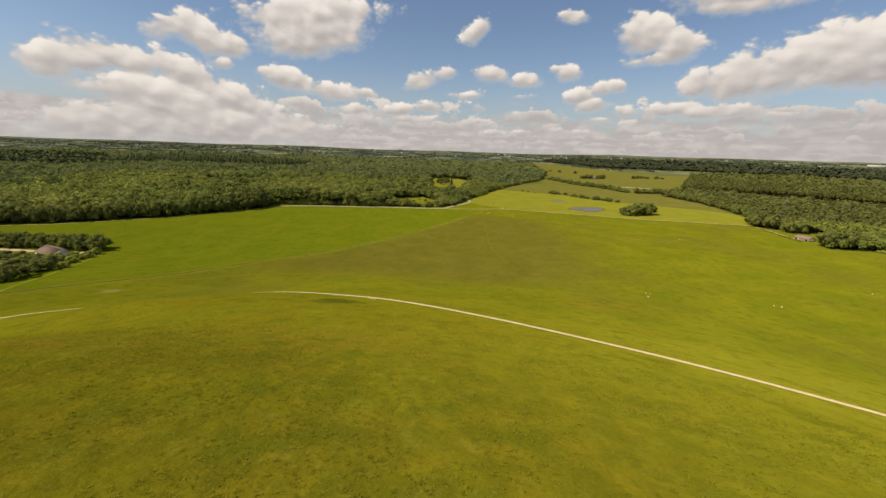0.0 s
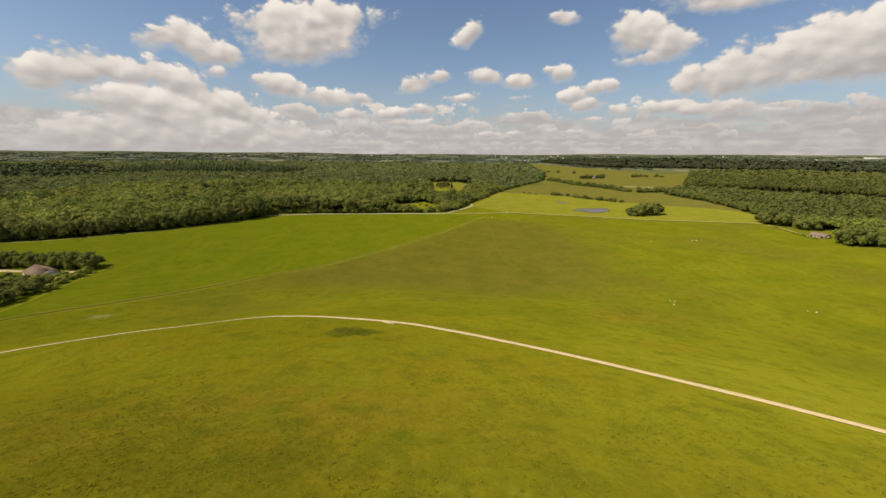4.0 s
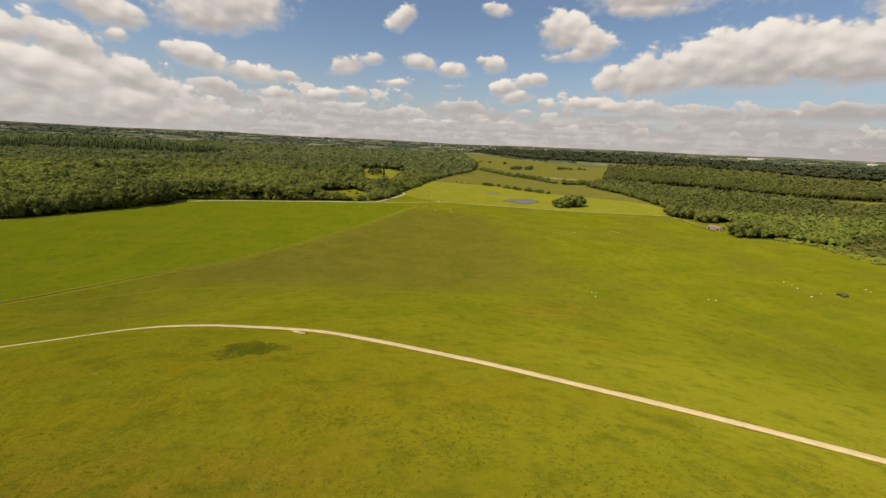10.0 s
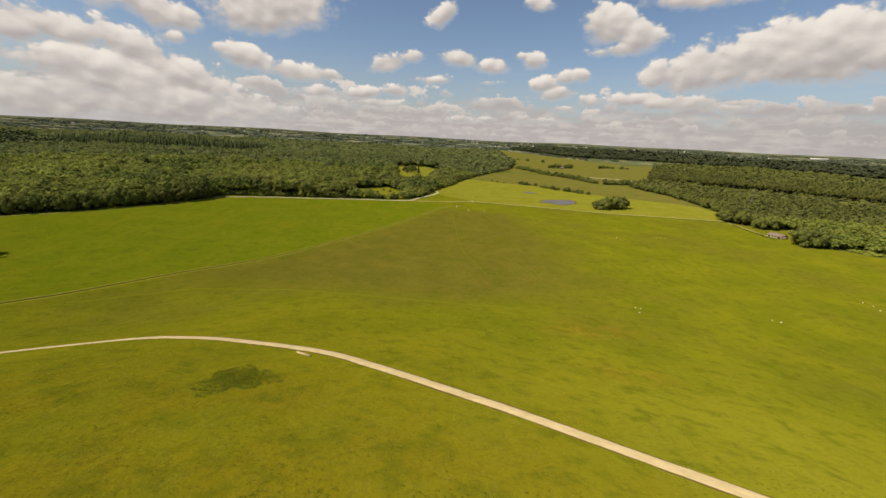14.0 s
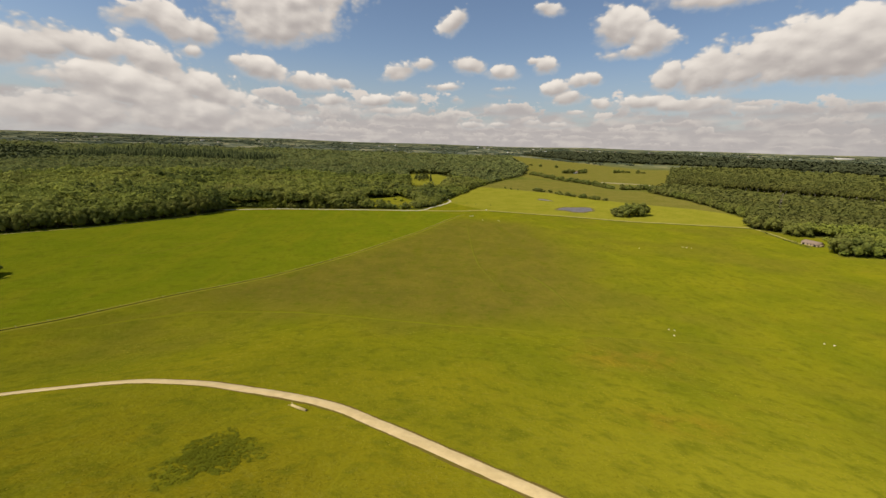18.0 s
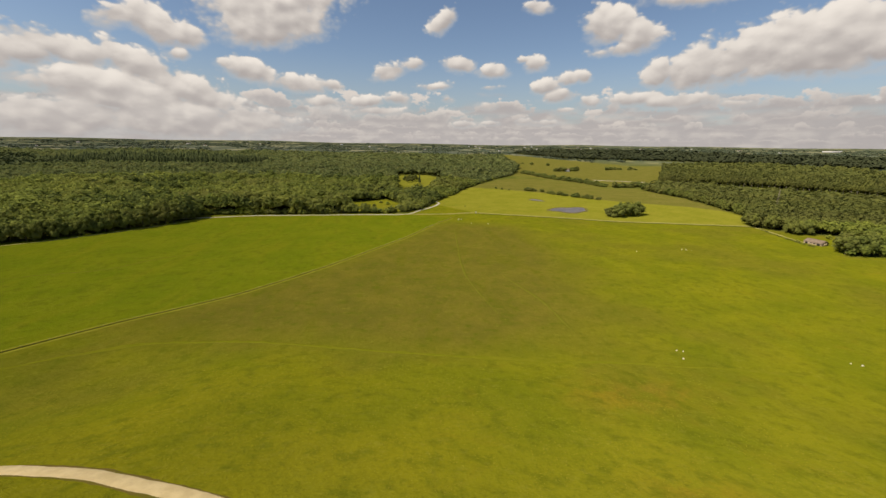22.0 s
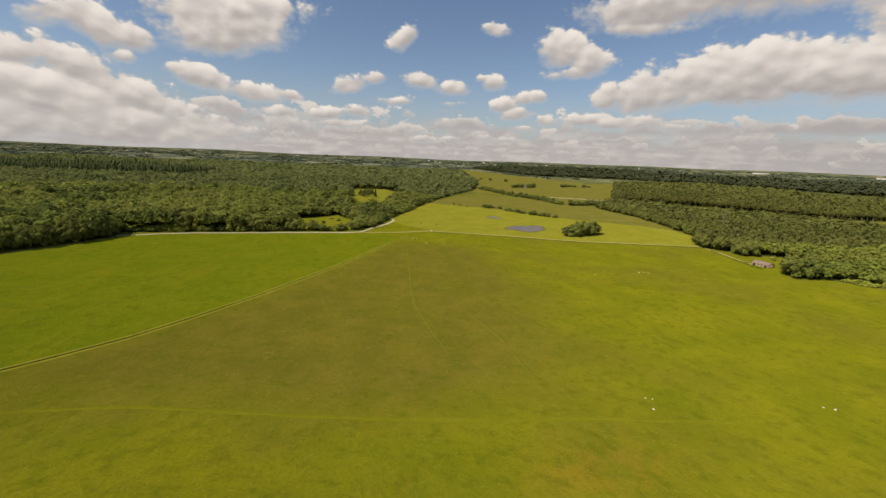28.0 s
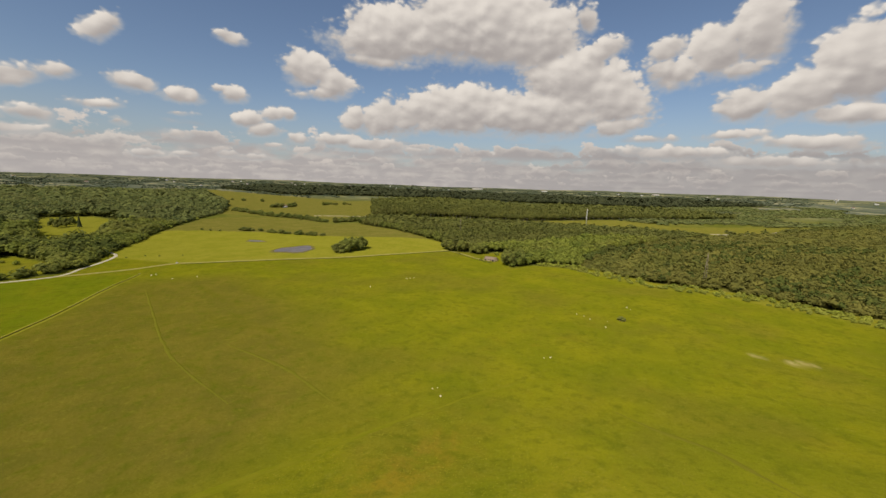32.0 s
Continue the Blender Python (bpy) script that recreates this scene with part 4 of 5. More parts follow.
woodland("young_wood", "even olive-green wood of young slender trees", scatter(RIGHT_WOOD, 6.2, ww, (SHRUB_BELT, HEATH), keep=lambda x, y: (reach(x, y) < 900) & (y >= 505 - (x - 450) * 0.15)),
         4.3, 11.5, M_BELT, THICK_T, ww, 0.12, deep=1.4)
woodland("scrub_wood", "light green wood of young rounded trees", scatter(RIGHT_WOOD, 6.6, ww, (SHRUB_BELT, HEATH), keep=lambda x, y: (reach(x, y) < 900) & (y < 505 - (x - 450) * 0.15)),
         4.7, 11.5, M_SCRUB, NEAR_T, ww, 0.2, deep=1.1)
woodland("heath_scrub", "olive-brown young wood of birch and thorn",
         scatter(HEATH, 6.0, ww, (SHRUB_BELT,), keep=lambda x, y: (ww.rand(len(x)) < 0.93) & (reach(x, y) < 900)), 4.1, 7.2, M_HEATH, THICK_T, ww, 0.36, deep=1.3)
woodland("heath_scrub", "distant olive-brown young wood of birch and thorn", scatter(HEATH, 10.0, ww, (SHRUB_BELT,), keep=lambda x, y: reach(x, y) >= 900),
         6.6, 7.4, M_HEATH, MID_T, ww, 0.22)
woodland("heath_trees", "scattered darker young trees in the scrub",
         scatter(HEATH, 13.0, ww, (SHRUB_BELT,), keep=lambda x, y: (np.sin(x / 83 + y / 57) + np.sin(y / 19 + x / 75) + ww.uniform(-0.8, 0.8, len(x)) > 0.1) & (reach(x, y) < 1000)),
         3.8, 9.6, M_DARKLEAF, THICK_T, ww, deep=1.2)
woodland("scrub_wood", "distant scrub wood of young trees", scatter(RIGHT_WOOD, 11.0, ww, (SHRUB_BELT, HEATH), keep=lambda x, y: reach(x, y) >= 900),
         7.0, 10.5, M_BELT, MID_T, ww, 0.12)
woodland("plantation", "even plantation of tall slender trees", scatter(BELT, 8.8, ww, keep=lambda x, y: reach(x, y) < 1700), 4.9, 19.0, M_BELT, THICK_T, ww, 0.1, deep=1.7)
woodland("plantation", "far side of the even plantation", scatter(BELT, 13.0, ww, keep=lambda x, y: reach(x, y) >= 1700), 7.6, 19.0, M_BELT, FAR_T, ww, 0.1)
woodland("conifer_wood", "long conifer wood across the plain, cloud shade painted into its green", scatter(DARK_WOOD, 19.0, ww), 11.5, 22.0, M_SHADEPINE, FAR_T, ww, 0.08)
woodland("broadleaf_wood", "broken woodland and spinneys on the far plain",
         scatter(EAST_WOOD, 17.0, ww, keep=lambda x, y: np.sin(x / 140 + 1) + np.sin(y / 60 + x / 300) + ww.uniform(-0.6, 0.6, len(x)) > -0.55), 10.0, 10.5, M_OAK_HAZE, FAR_T, ww)


def far_country():
    """Hedgerows and spinneys on the far plain, out to the skyline."""
    rng = np.random.RandomState(5)
    xs, ys = [], []
    for _ in range(900):
        a, r = rng.uniform(-1.5, 1.5), 2500 + 2520 * rng.rand() ** 0.8
        cx, cy, d = r * math.sin(a), r * math.cos(a), rng.choice([0.2, 1.75]) + rng.normal(0, 0.2) - a * 0.5
        n = rng.randint(8, 30)
        t = (np.arange(n) - n / 2) * 17
        w = rng.choice([3, 12, 45])
        xs.append(cx + t * math.cos(d) + rng.normal(0, w, n))
        ys.append(cy + t * math.sin(d) + rng.normal(0, w, n))
    x, y = np.concatenate(xs), np.concatenate(ys)
    ok = np.ones(len(x), bool)
    for p in (WOOD, OLIVE_FAR, OLIVE_NEAR, BELT, RIGHT_WOOD, DARK_WOOD, EAST_WOOD, FAR_FIELD):
        ok &= soft_in(x, y, p, 0.01) < 0.5
    return x[ok], y[ok]


woodland("hedgerows", "distant hedgerows and spinneys on the farmed plain", far_country(), 9.0, 6.0, M_HEDGE_HAZE, FAR_T, ww)


def part(name, verts_faces, mat, parent, label="", smooth=False):
    v, f = verts_faces
    ob = new(name, mesh_arrays(name, np.asarray(v, float), np.asarray(f), mat))
    if smooth:
        ob.data.polygons.foreach_set("use_smooth", np.ones(len(ob.data.polygons), bool))
    ob.parent = parent
    if label:
        ob["label"] = label
    return ob


def tube(a, b, r0, r1, n=6):
    a, b = np.array(a, float), np.array(b, float)
    d = (b - a) / np.linalg.norm(b - a)
    u = np.cross(d, (0.3, 0.9, 0.2))
    u /= np.linalg.norm(u)
    w = np.cross(d, u)
    ang = np.arange(n) / n * 2 * math.pi
    ring = np.cos(ang)[:, None] * u + np.sin(ang)[:, None] * w
    v = np.concatenate([a + ring * r0, b + ring * r1, [a], [b]])
    f = []
    for i in range(n):
        j = (i + 1) % n
        f += [(i, j, n + j), (i, n + j, n + i), (j, i, 2 * n), (n + i, n + j, 2 * n + 1)]
    return v, np.array(f)


def tree_thing(name, label, rng, mat, slim=1.0, bushy=False, tallstem=False):
    """A tree one metre-unit tall and about one wide: trunk with limbs, and a crown of lobes with loose leaf clumps."""
    root = new(name)
    tagged(root, label, "bush" if bushy else "tree")
    limbs = [tube((0, 0, -0.03), (0.01, 0, 0.42), 0.028, 0.016)]
    for k in range(4):
        a = k * 1.57 + rng.uniform(-0.4, 0.4)
        limbs.append(tube((0, 0, 0.2 + 0.05 * k), (0.26 * slim * math.cos(a), 0.26 * slim * math.sin(a), 0.48 + 0.06 * k), 0.014, 0.005, 5))
    part("trunk", join(limbs), M_PALEBARK if tallstem else M_BARK, root)
    lobes, clumps = [], []
    n = 9
    for k in range(n):
        a, t = k * 2.4 + rng.uniform(-0.3, 0.3), k / (n - 1)
        rad = (0.30 if k < n - 2 else 0.10) * slim * rng.uniform(0.7, 1.1)
        c = np.array([rad * math.cos(a), rad * math.sin(a), (0.22 if bushy else 0.55 if tallstem else 0.34) + (0.5 if bushy else 0.32 if tallstem else 0.46) * t + rng.uniform(-0.04, 0.04)])
        size = rng.uniform(0.20, 0.29) * (1.1 - 0.4 * t) * slim
        v, f = lumpy(ICO1, 0.4, rng)
        lobes.append((v * np.array([size, size, size * 0.85]) * 0.82 + c, f))
        v, f = leaf_clumps(rng, 34, 0.24, -0.7)
        clumps.append((v * np.array([size, size, size * 0.9]) + c, f))
    part("crown", join(lobes + clumps), mat, root)
    return root


def along(points, step, rng, wander):
    line = smooth_line(points, step)
    return [(q.x + rng.uniform(-wander, wander), q.y + rng.uniform(-wander, wander)) for q in line]


trng = np.random.RandomState(21)
EDGE_TREES = [tree_thing("oak_tree", "broad dark green oak at the edge of the wood", trng, M_EDGE) for _ in range(5)]
SHRUBS = [tree_thing("shrub", "rounded light green shrub beside the meadow", trng, M_SHRUB, 1.1, True) for _ in range(4)]
THORNS = [tree_thing("hawthorn_bush", "dark green hawthorn bush in a field hedge", trng, M_EDGE, 1.15, True) for _ in range(4)]


POLES = [tree_thing("slender_tree", "tall slender pale-trunked tree at the edge of a plantation", trng, M_BELT_OWN, 0.8, tallstem=True) for _ in range(4)]


planted = set()


def plant(stock, x, y, tall, wide, rng, group="", label=""):
    ob = stock[rng.randint(len(stock))]
    m = pose(x, y, lh(x, y) - 0.05 * tall * 0.2, 0, 0, rng.uniform(0, 360)) @ Matrix.Diagonal((wide, wide, tall, 1))
    if ob.name in planted:
        t = copy_thing(ob, m @ Matrix.Diagonal((1 / ob.scale[0], 1 / ob.scale[1], 1 / ob.scale[2], 1)))
    else:
        planted.add(ob.name)
        ob.matrix_basis = m
        t = ob
    return tagged(t, label, group=group)


for x, y in along([(-640, 352), (-455, 424), (-398, 447), (-330, 493), (-292, 532), (-262, 566), (-244, 598), (-250, 622)], 7.5, trng, 2.5):
    plant(EDGE_TREES, x, y, trng.uniform(17, 22), trng.uniform(13, 18), trng, "trees along the edge of the wood")
for x, y in along([(-245, 634), (-180, 634), (-115, 638), (-70, 640)], 7.5, trng, 3):
    plant(THORNS[:2] + SHRUBS[:3], x, y, trng.uniform(8, 13), trng.uniform(10, 14), trng, "bushes along the farm road", "broad bush in full leaf beside the farm road")
for x, y in along([(-66, 646), (-40, 644), (-15, 646), (6, 648)], 6, trng, 2.0):
    plant(SHRUBS + THORNS, x, y, trng.uniform(2.5, 5.0), trng.uniform(4, 7), trng, "shrubs at the glade", "low shrub at the edge of a sunny glade")
plant(SHRUBS, -76, 662, 14, 15, trng, label="tall pale-green willow at the edge of a glade")
for x, y in ((-30, 700), (-10, 720), (-48, 705), (5, 690), (-22, 740)):
    plant(THORNS + SHRUBS, x, y, trng.uniform(3, 6), trng.uniform(5, 8), trng, "shrubs at the glade", "low shrub standing in a sunny glade")
for x, y, h in ((28, 1100, 17), (40, 1120, 18), (22, 1130, 16), (48, 1150, 17), (34, 1160, 18)):
    plant(EDGE_TREES, x, y, h, 16, trng, "trees in the far glade", "dark tree standing in a glade")
for x, y in along([(14, 655), (32, 672), (48, 700), (60, 745), (86, 800), (118, 880), (155, 975), (210, 1090), (270, 1200)], 9, trng, 4):
    plant(SHRUBS + THORNS + EDGE_TREES[:2], x, y, trng.uniform(5, 10), trng.uniform(8, 13), trng, "bushes at the edge of the wood", "loose leafy bush at the edge of a wood")
spruce = new("spruce_tree")
tagged(spruce, "dark conical spruce standing in a glade", "tree")
part("trunk", tube((0, 0, -0.5), (0, 0, 6), 0.35, 0.25), M_BARK, spruce)
part("crown", (SPIRE_T[0][0] * np.array([5.0, 5.0, 11.5]) + np.array([0, 0, 12.2]), SPIRE_T[0][1]), M_SPRUCE, spruce)
spruce.matrix_basis = pose(56, 1085, lh(56, 1085))
# the tall trees by the barn
for x, y, h, w in ((446, 527, 19, 17), (456, 512, 20, 18), (462, 495, 19, 16), (458, 486, 17, 15), (470, 484, 18, 17), (436, 398, 21, 20), (424, 402, 20, 19),
                   (447, 405, 22, 20), (440, 415, 20, 18), (458, 412, 21, 19), (430, 412, 17, 15), (462, 398, 15, 15)):
    plant(EDGE_TREES, x, y, h, w, trng, "trees round the barn", "large rounded tree in full leaf beside the barn")
for x, y in along([(440, 508), (432, 480), (426, 452), (422, 430)], 5, trng, 1.0):
    plant(THORNS, x, y, trng.uniform(0.8, 1.6), trng.uniform(2.2, 4), trng, "low hedge before the barn", "low clipped hedge bush before a barn")
for x, y, h, w in ((476, 462, 5.5, 6), (478, 452, 6, 6.5), (479, 442, 6, 6.5), (474, 434, 5, 6), (428, 452, 2.5, 4.5)):
    plant(SHRUBS, x, y, h, w, trng, "shrubs by the barn", "small round shrub in the yard behind a barn")
for x, y in zip(*scatter(SHRUB_BELT, 6.6, trng, keep=lambda x, y: trng.rand(len(x)) < 0.8)):
    plant(SHRUBS, x, y, trng.uniform(1.8, 4.6), trng.uniform(3.2, 6.5), trng, "shrubs along the meadow's edge")
for x, y in along([(448, 534), (500, 600), (548, 770), (556, 935)], 11, trng, 4):
    plant(EDGE_TREES, x, y, trng.uniform(12, 17), trng.uniform(12, 16), trng, "trees along the hayfield")
for x, y in along([(700, 1094), (836, 1044), (926, 970), (969, 876), (1034, 800), (1200, 745), (1400, 682), (1700, 545)], 11, trng, 3):
    plant(POLES, x, y, trng.uniform(17, 21), trng.uniform(11, 15), trng, "trees at the front of the plantation")
# the thicket by the pond
for x, y, h, w in ((300, 606, 11, 14), (310, 602, 15, 17), (322, 606, 19, 19), (335, 612, 21, 20), (346, 616, 20, 18), (355, 622, 16, 16), (318, 620, 17, 18), (330, 630, 19, 18),
                   (344, 634, 18, 17), (305, 616, 12, 14)):
    plant(EDGE_TREES + THORNS, x, y, h, w, trng, "thicket by the pond", "leafy tree in a small thicket by the pond")
# hedges on the slopes beyond
for pts, step, h in (([(307, 898), (319, 851), (346, 807), (370, 780)], 8, 8), ([(430, 1440), (448, 1227), (478, 1136), (500, 1000), (525, 990), (600, 1012)], 12, 13),
                     ([(284, 922), (290, 915)], 7, 11), ([(220, 958), (250, 935)], 18, 4), ([(60, 716), (110, 705), (130, 690)], 18, 1.5),
                     ([(600, 1560), (640, 1590), (700, 1620)], 16, 17), ([(850, 1680), (900, 1700), (990, 1690)], 20, 13), ([(610, 2100), (680, 1950)], 60, 14)):
    for x, y in along(pts, step * 0.8, trng, step * 0.4):
        if trng.rand() < 0.12:
            continue
        plant(THORNS, x, y, h * trng.uniform(0.6, 1.35), h * trng.uniform(0.9, 1.7), trng, "bushes in the field hedges")
# the walled-in farmstead's trees
for x, y in along([(-372, 332), (-322, 326), (-294, 324), (-266, 318)], 6.5, trng, 1.5):
    plant(EDGE_TREES, x, y, trng.uniform(11, 14), trng.uniform(10, 13), trng, "row of trees by the farm lane", "dense round-topped tree in a row by a lane")
    plant(EDGE_TREES, x + trng.uniform(-3, 3), y + trng.uniform(6, 9), trng.uniform(11, 14), trng.uniform(11, 14), trng, "row of trees by the farm lane", "dense round-topped tree in a row by a lane")
for x, y in zip(*scatter([(-228, 200), (-231, 214), (-237, 234), (-249, 264), (-264, 280), (-300, 282), (-330, 280), (-300, 240), (-260, 190), (-235, 170)], 8.5, trng)):
    plant(EDGE_TREES + SHRUBS[:1], x, y, trng.uniform(6, 10), trng.uniform(9, 13), trng, "trees below the farm shed", "bushy tree in a thicket below a farm shed")
for x, y, h, w in ((-262, 291, 6.5, 9), (-270, 287, 6, 9), (-256, 296, 6, 8), (-279, 284, 6.5, 10), (-289, 284, 6, 9), (-257, 288, 5, 7), (-252, 277, 5.5, 8), (-243, 260, 5, 7)):
    plant(SHRUBS, x, y, h, w, trng, "trees below the farm shed", "olive-green bush in a thicket below a farm shed")
plant(SHRUBS, -259, 307, 6.5, 8, trng, label="rounded grey-green bush at the end of a lane")


# ---- buildings ----
def box(x0, y0, z0, x1, y1, z1):
    v = np.array([(x, y, z) for z in (z0, z1) for x, y in ((x0, y0), (x1, y0), (x1, y1), (x0, y1))], float)
    f = np.array([(0, 2, 1), (0, 3, 2), (4, 5, 6), (4, 6, 7), (0, 1, 5), (0, 5, 4), (1, 2, 6), (1, 6, 5), (2, 3, 7), (2, 7, 6), (3, 0, 4), (3, 4, 7)])
    return v, f


def gable_roof(l, w, z0, z1, over, thick):
    """Two thick slopes meeting at a ridge along x."""
    out = []
    for s in (-1, 1):
        y0, y1 = s * (w / 2 + over), 0.0
        zb = z0 - over * (z1 - z0) / (w / 2)
        a = [(-l / 2 - over, y0, zb), (l / 2 + over, y0, zb), (l / 2 + over, y1, z1), (-l / 2 - over, y1, z1)]
        v = np.array(a + [(p[0], p[1], p[2] + thick) for p in a])
        f = box(0, 0, 0, 1, 1, 1)[1]
        out.append((v, f if s < 0 else f[:, ::-1]))
    return join(out)


def gable_wall(x, w, z0, z1, t):
    v = np.array([(x, -w / 2, z0), (x, w / 2, z0), (x, 0, z1), (x + t, -w / 2, z0), (x + t, w / 2, z0), (x + t, 0, z1)])
    return v, np.array([(0, 1, 2), (3, 5, 4), (0, 3, 4), (0, 4, 1), (1, 4, 5), (1, 5, 2), (2, 5, 3), (2, 3, 0)])


def barn(name, label, x, y, turn, l, w, eaves, ridge, wall, roof, openings, category="barn"):
    root = new(name)
    tagged(root, label, category)
    walls = [box(-l / 2, -w / 2, -0.5, l / 2, -w / 2 + 0.3, eaves), box(-l / 2, w / 2 - 0.3, -0.5, l / 2, w / 2, eaves),
             box(-l / 2, -w / 2 + 0.3, -0.5, -l / 2 + 0.3, w / 2 - 0.3, eaves), box(l / 2 - 0.3, -w / 2 + 0.3, -0.5, l / 2, w / 2 - 0.3, eaves),
             gable_wall(-l / 2, w, eaves, ridge, 0.3), gable_wall(l / 2 - 0.3, w, eaves, ridge, 0.3)]
    part("wall", join(walls), wall, root)
    part("roof", gable_roof(l, w, eaves, ridge, 0.5, 0.18), roof, root)
    for u, wd, h0, h1, kind in openings:
        o = part(kind, box(u - wd / 2, -w / 2 - 0.06, h0, u + wd / 2, -w / 2 + 0.1, h1), M_OPENING, root)
        part("frame", join([box(u - wd / 2 - 0.12, -w / 2 - 0.1, h0, u - wd / 2, -w / 2, h1 + 0.12), box(u + wd / 2, -w / 2 - 0.1, h0, u + wd / 2 + 0.12, -w / 2, h1 + 0.12),
                            box(u - wd / 2, -w / 2 - 0.1, h1, u + wd / 2, -w / 2, h1 + 0.12)]), M_WOOD, o)
    root.matrix_basis = pose(x, y, lh(x, y), 0, 0, turn)
    return root


barn("barn", "long low barn with a grey-brown roof and pale walls among trees", 437, 441, -80, 16, 10, 2.4, 5.0, M_WALL_DIM, M_TILE_PALE,
     ((-5.6, 2.2, 0, 2.1, "door"), (-1.6, 1.2, 0.9, 1.9, "window"), (1.4, 1.2, 0.9, 1.9, "window"), (5.2, 2.6, 0, 2.1, "door")))
barn("farm_shed", "wide shed with a brown weathered roof behind bushes", -284, 300, -32, 26, 15, 3.4, 7.2, M_WALL, M_TILE,
     ((-6, 3.5, 0, 3.0, "door"), (4, 3.5, 0, 3.0, "door")), "shed")
barn("farmhouse", "white farmhouse standing among trees on a far slope", 640, 1570, 20, 15, 9, 6.0, 10.0, M_WHITE, M_TILE,
     ((-5, 1.2, 1, 2.4, "window"), (-2, 1.2, 1, 2.4, "window"), (1, 1.2, 0, 2.2, "door"), (5, 1.2, 1, 2.4, "window"), (-4, 1.2, 3.6, 5, "window"), (4, 1.2, 3.6, 5, "window")), "house")
for x, y, l, h in ((4300 * 0.82, 3790 * 0.82, 120, 10), (2350, 3900, 30, 7), (3950, 2500, 60, 12), (-620, 4500, 30, 10), (-1900, 4000, 36, 7), (-2600, 3700, 26, 6),
                   (800, 4450, 26, 7), (1300, 4300, 26, 6), (4420, 1500, 60, 9), (1900, 4350, 30, 6), (3050, 3500, 26, 6)):
    barn("warehouse", "distant white flat-fronted building on the plain", x, y, -math.degrees(math.atan2(x, y)), l, 30, h, h + 3, M_WHITE, M_TILE_PALE, (), "building")

hrng = np.random.RandomState(17)
for _ in range(34):
    a, r = radians(hrng.uniform(-46, 96)), hrng.uniform(3500, 4800)
    x, y = r * math.sin(a), r * math.cos(a)
    barn("distant_house", "small pale house on the far plain", x, y, hrng.uniform(0, 180), hrng.uniform(12, 26), 11, hrng.uniform(5, 8), hrng.uniform(9, 12), M_WHITE, M_TILE, (), "house")


def water_tower(x, y):
    root = new("water_tower")
    tagged(root, "pale mushroom-shaped water tower on the far plain", "tower")
    part("stem", tube((0, 0, -1), (0, 0, 16), 4.0, 3.2, 14), M_WHITE, root)
    part("bowl", join([tube((0, 0, 14), (0, 0, 20), 3.6, 13.0, 18), tube((0, 0, 20), (0, 0, 27), 13.0, 12.4, 18)]), M_WHITE, root)
    part("roof", tube((0, 0, 27), (0, 0, 29), 12.8, 1.5, 18), M_TILE_PALE, root)
    root.matrix_basis = pose(x, y, lh(x, y))


water_tower(4430, 183)
tagged(strip("farm_lane", [(-420, 326), (-344, 320), (-320, 317), (-299, 314), (-276, 312), (-256, 308)], 6.2, M_GRAVEL, 0.15, 4), "pale gravel lane to a farm shed", "lane", kind="structure")


# ---- water ----
def pond(name, label, cx, cy, rx, ry, turn, rng):
    n = 40
    ring = []
    for i in range(n):
        a = i / n * 2 * math.pi
        k = 1 + 0.12 * math.sin(3 * a + 1) + 0.07 * math.sin(5 * a)
        u, v = rx * k * math.cos(a), ry * k * math.sin(a)
        c, s = math.cos(radians(turn)), math.sin(radians(turn))
        ring.append((cx + u * c - v * s, cy + u * s + v * c))
    z = lh(cx, cy) + 0.45
    root = new(name, mesh_from(name, [(x, y, z) for x, y in ring] + [(cx, cy, z)], [(i, (i + 1) % n, n) for i in range(n)], M_WATER))
    tagged(root, label, "pond", kind="structure")
    bank, faces = [], []
    for i, (x, y) in enumerate(ring):
        for k, dz in ((0.97, 0.05), (1.02, 0.42), (1.12, 0.25), (1.22, -0.3)):
            bx, by = cx + (x - cx) * k, cy + (y - cy) * k
            bank.append((bx, by, (z if k < 1.1 else lh(bx, by)) + dz - (0.02 if k < 1 else 0)))
        for k in range(3):
            a, b = i * 4 + k, ((i + 1) % n) * 4 + k
            faces.append((a, a + 1, b + 1, b))
    b = new("bank", mesh_from("bank", bank, faces, M_MUD, True))
    b.parent = root


prng = np.random.RandomState(3)
pond("pond", "small grey-blue pond in the hayfield", 266, 662, 31, 22, 25, prng)
pond("pool", "narrow shallow pool in the hayfield", 250, 770, 15, 8, -60, prng)


# ---- masts ----
def lattice_mast(name, label, x, y, tall, base):
    root = new(name)
    tagged(root, label, "mast")
    legs = [(sx * base, sy * base) for sx, sy in ((-1, -1), (1, -1), (1, 1), (-1, 1))]
    for lx, ly in legs:
        part("leg", tube((lx, ly, -0.5), (lx * 0.25, ly * 0.25, tall), 0.11, 0.07, 5), M_STEEL, root)
    n = 9
    for k in range(n):
        a, b = k / n, (k + 1) / n
        seg = []
        for i in range(4):
            (ax, ay), (bx, by) = legs[i], legs[(i + 1) % 4]
            fa, fb = 1 - 0.75 * a, 1 - 0.75 * b
            seg.append(tube((ax * fa, ay * fa, tall * a), (bx * fb, by * fb, tall * b), 0.045, 0.045, 4))
            seg.append(tube((ax * fb, ay * fb, tall * b), (bx * fb, by * fb, tall * b), 0.045, 0.045, 4))
        part("brace", join(seg), M_STEEL, root)
    for z in (0.8, 0.93):
        part("crossarm", tube((-base * 1.6, 0, tall * z), (base * 1.6, 0, tall * z), 0.12, 0.12, 5), M_STEEL, root)
    root.matrix_basis = pose(x, y, lh(x, y), 0, 0, 20)


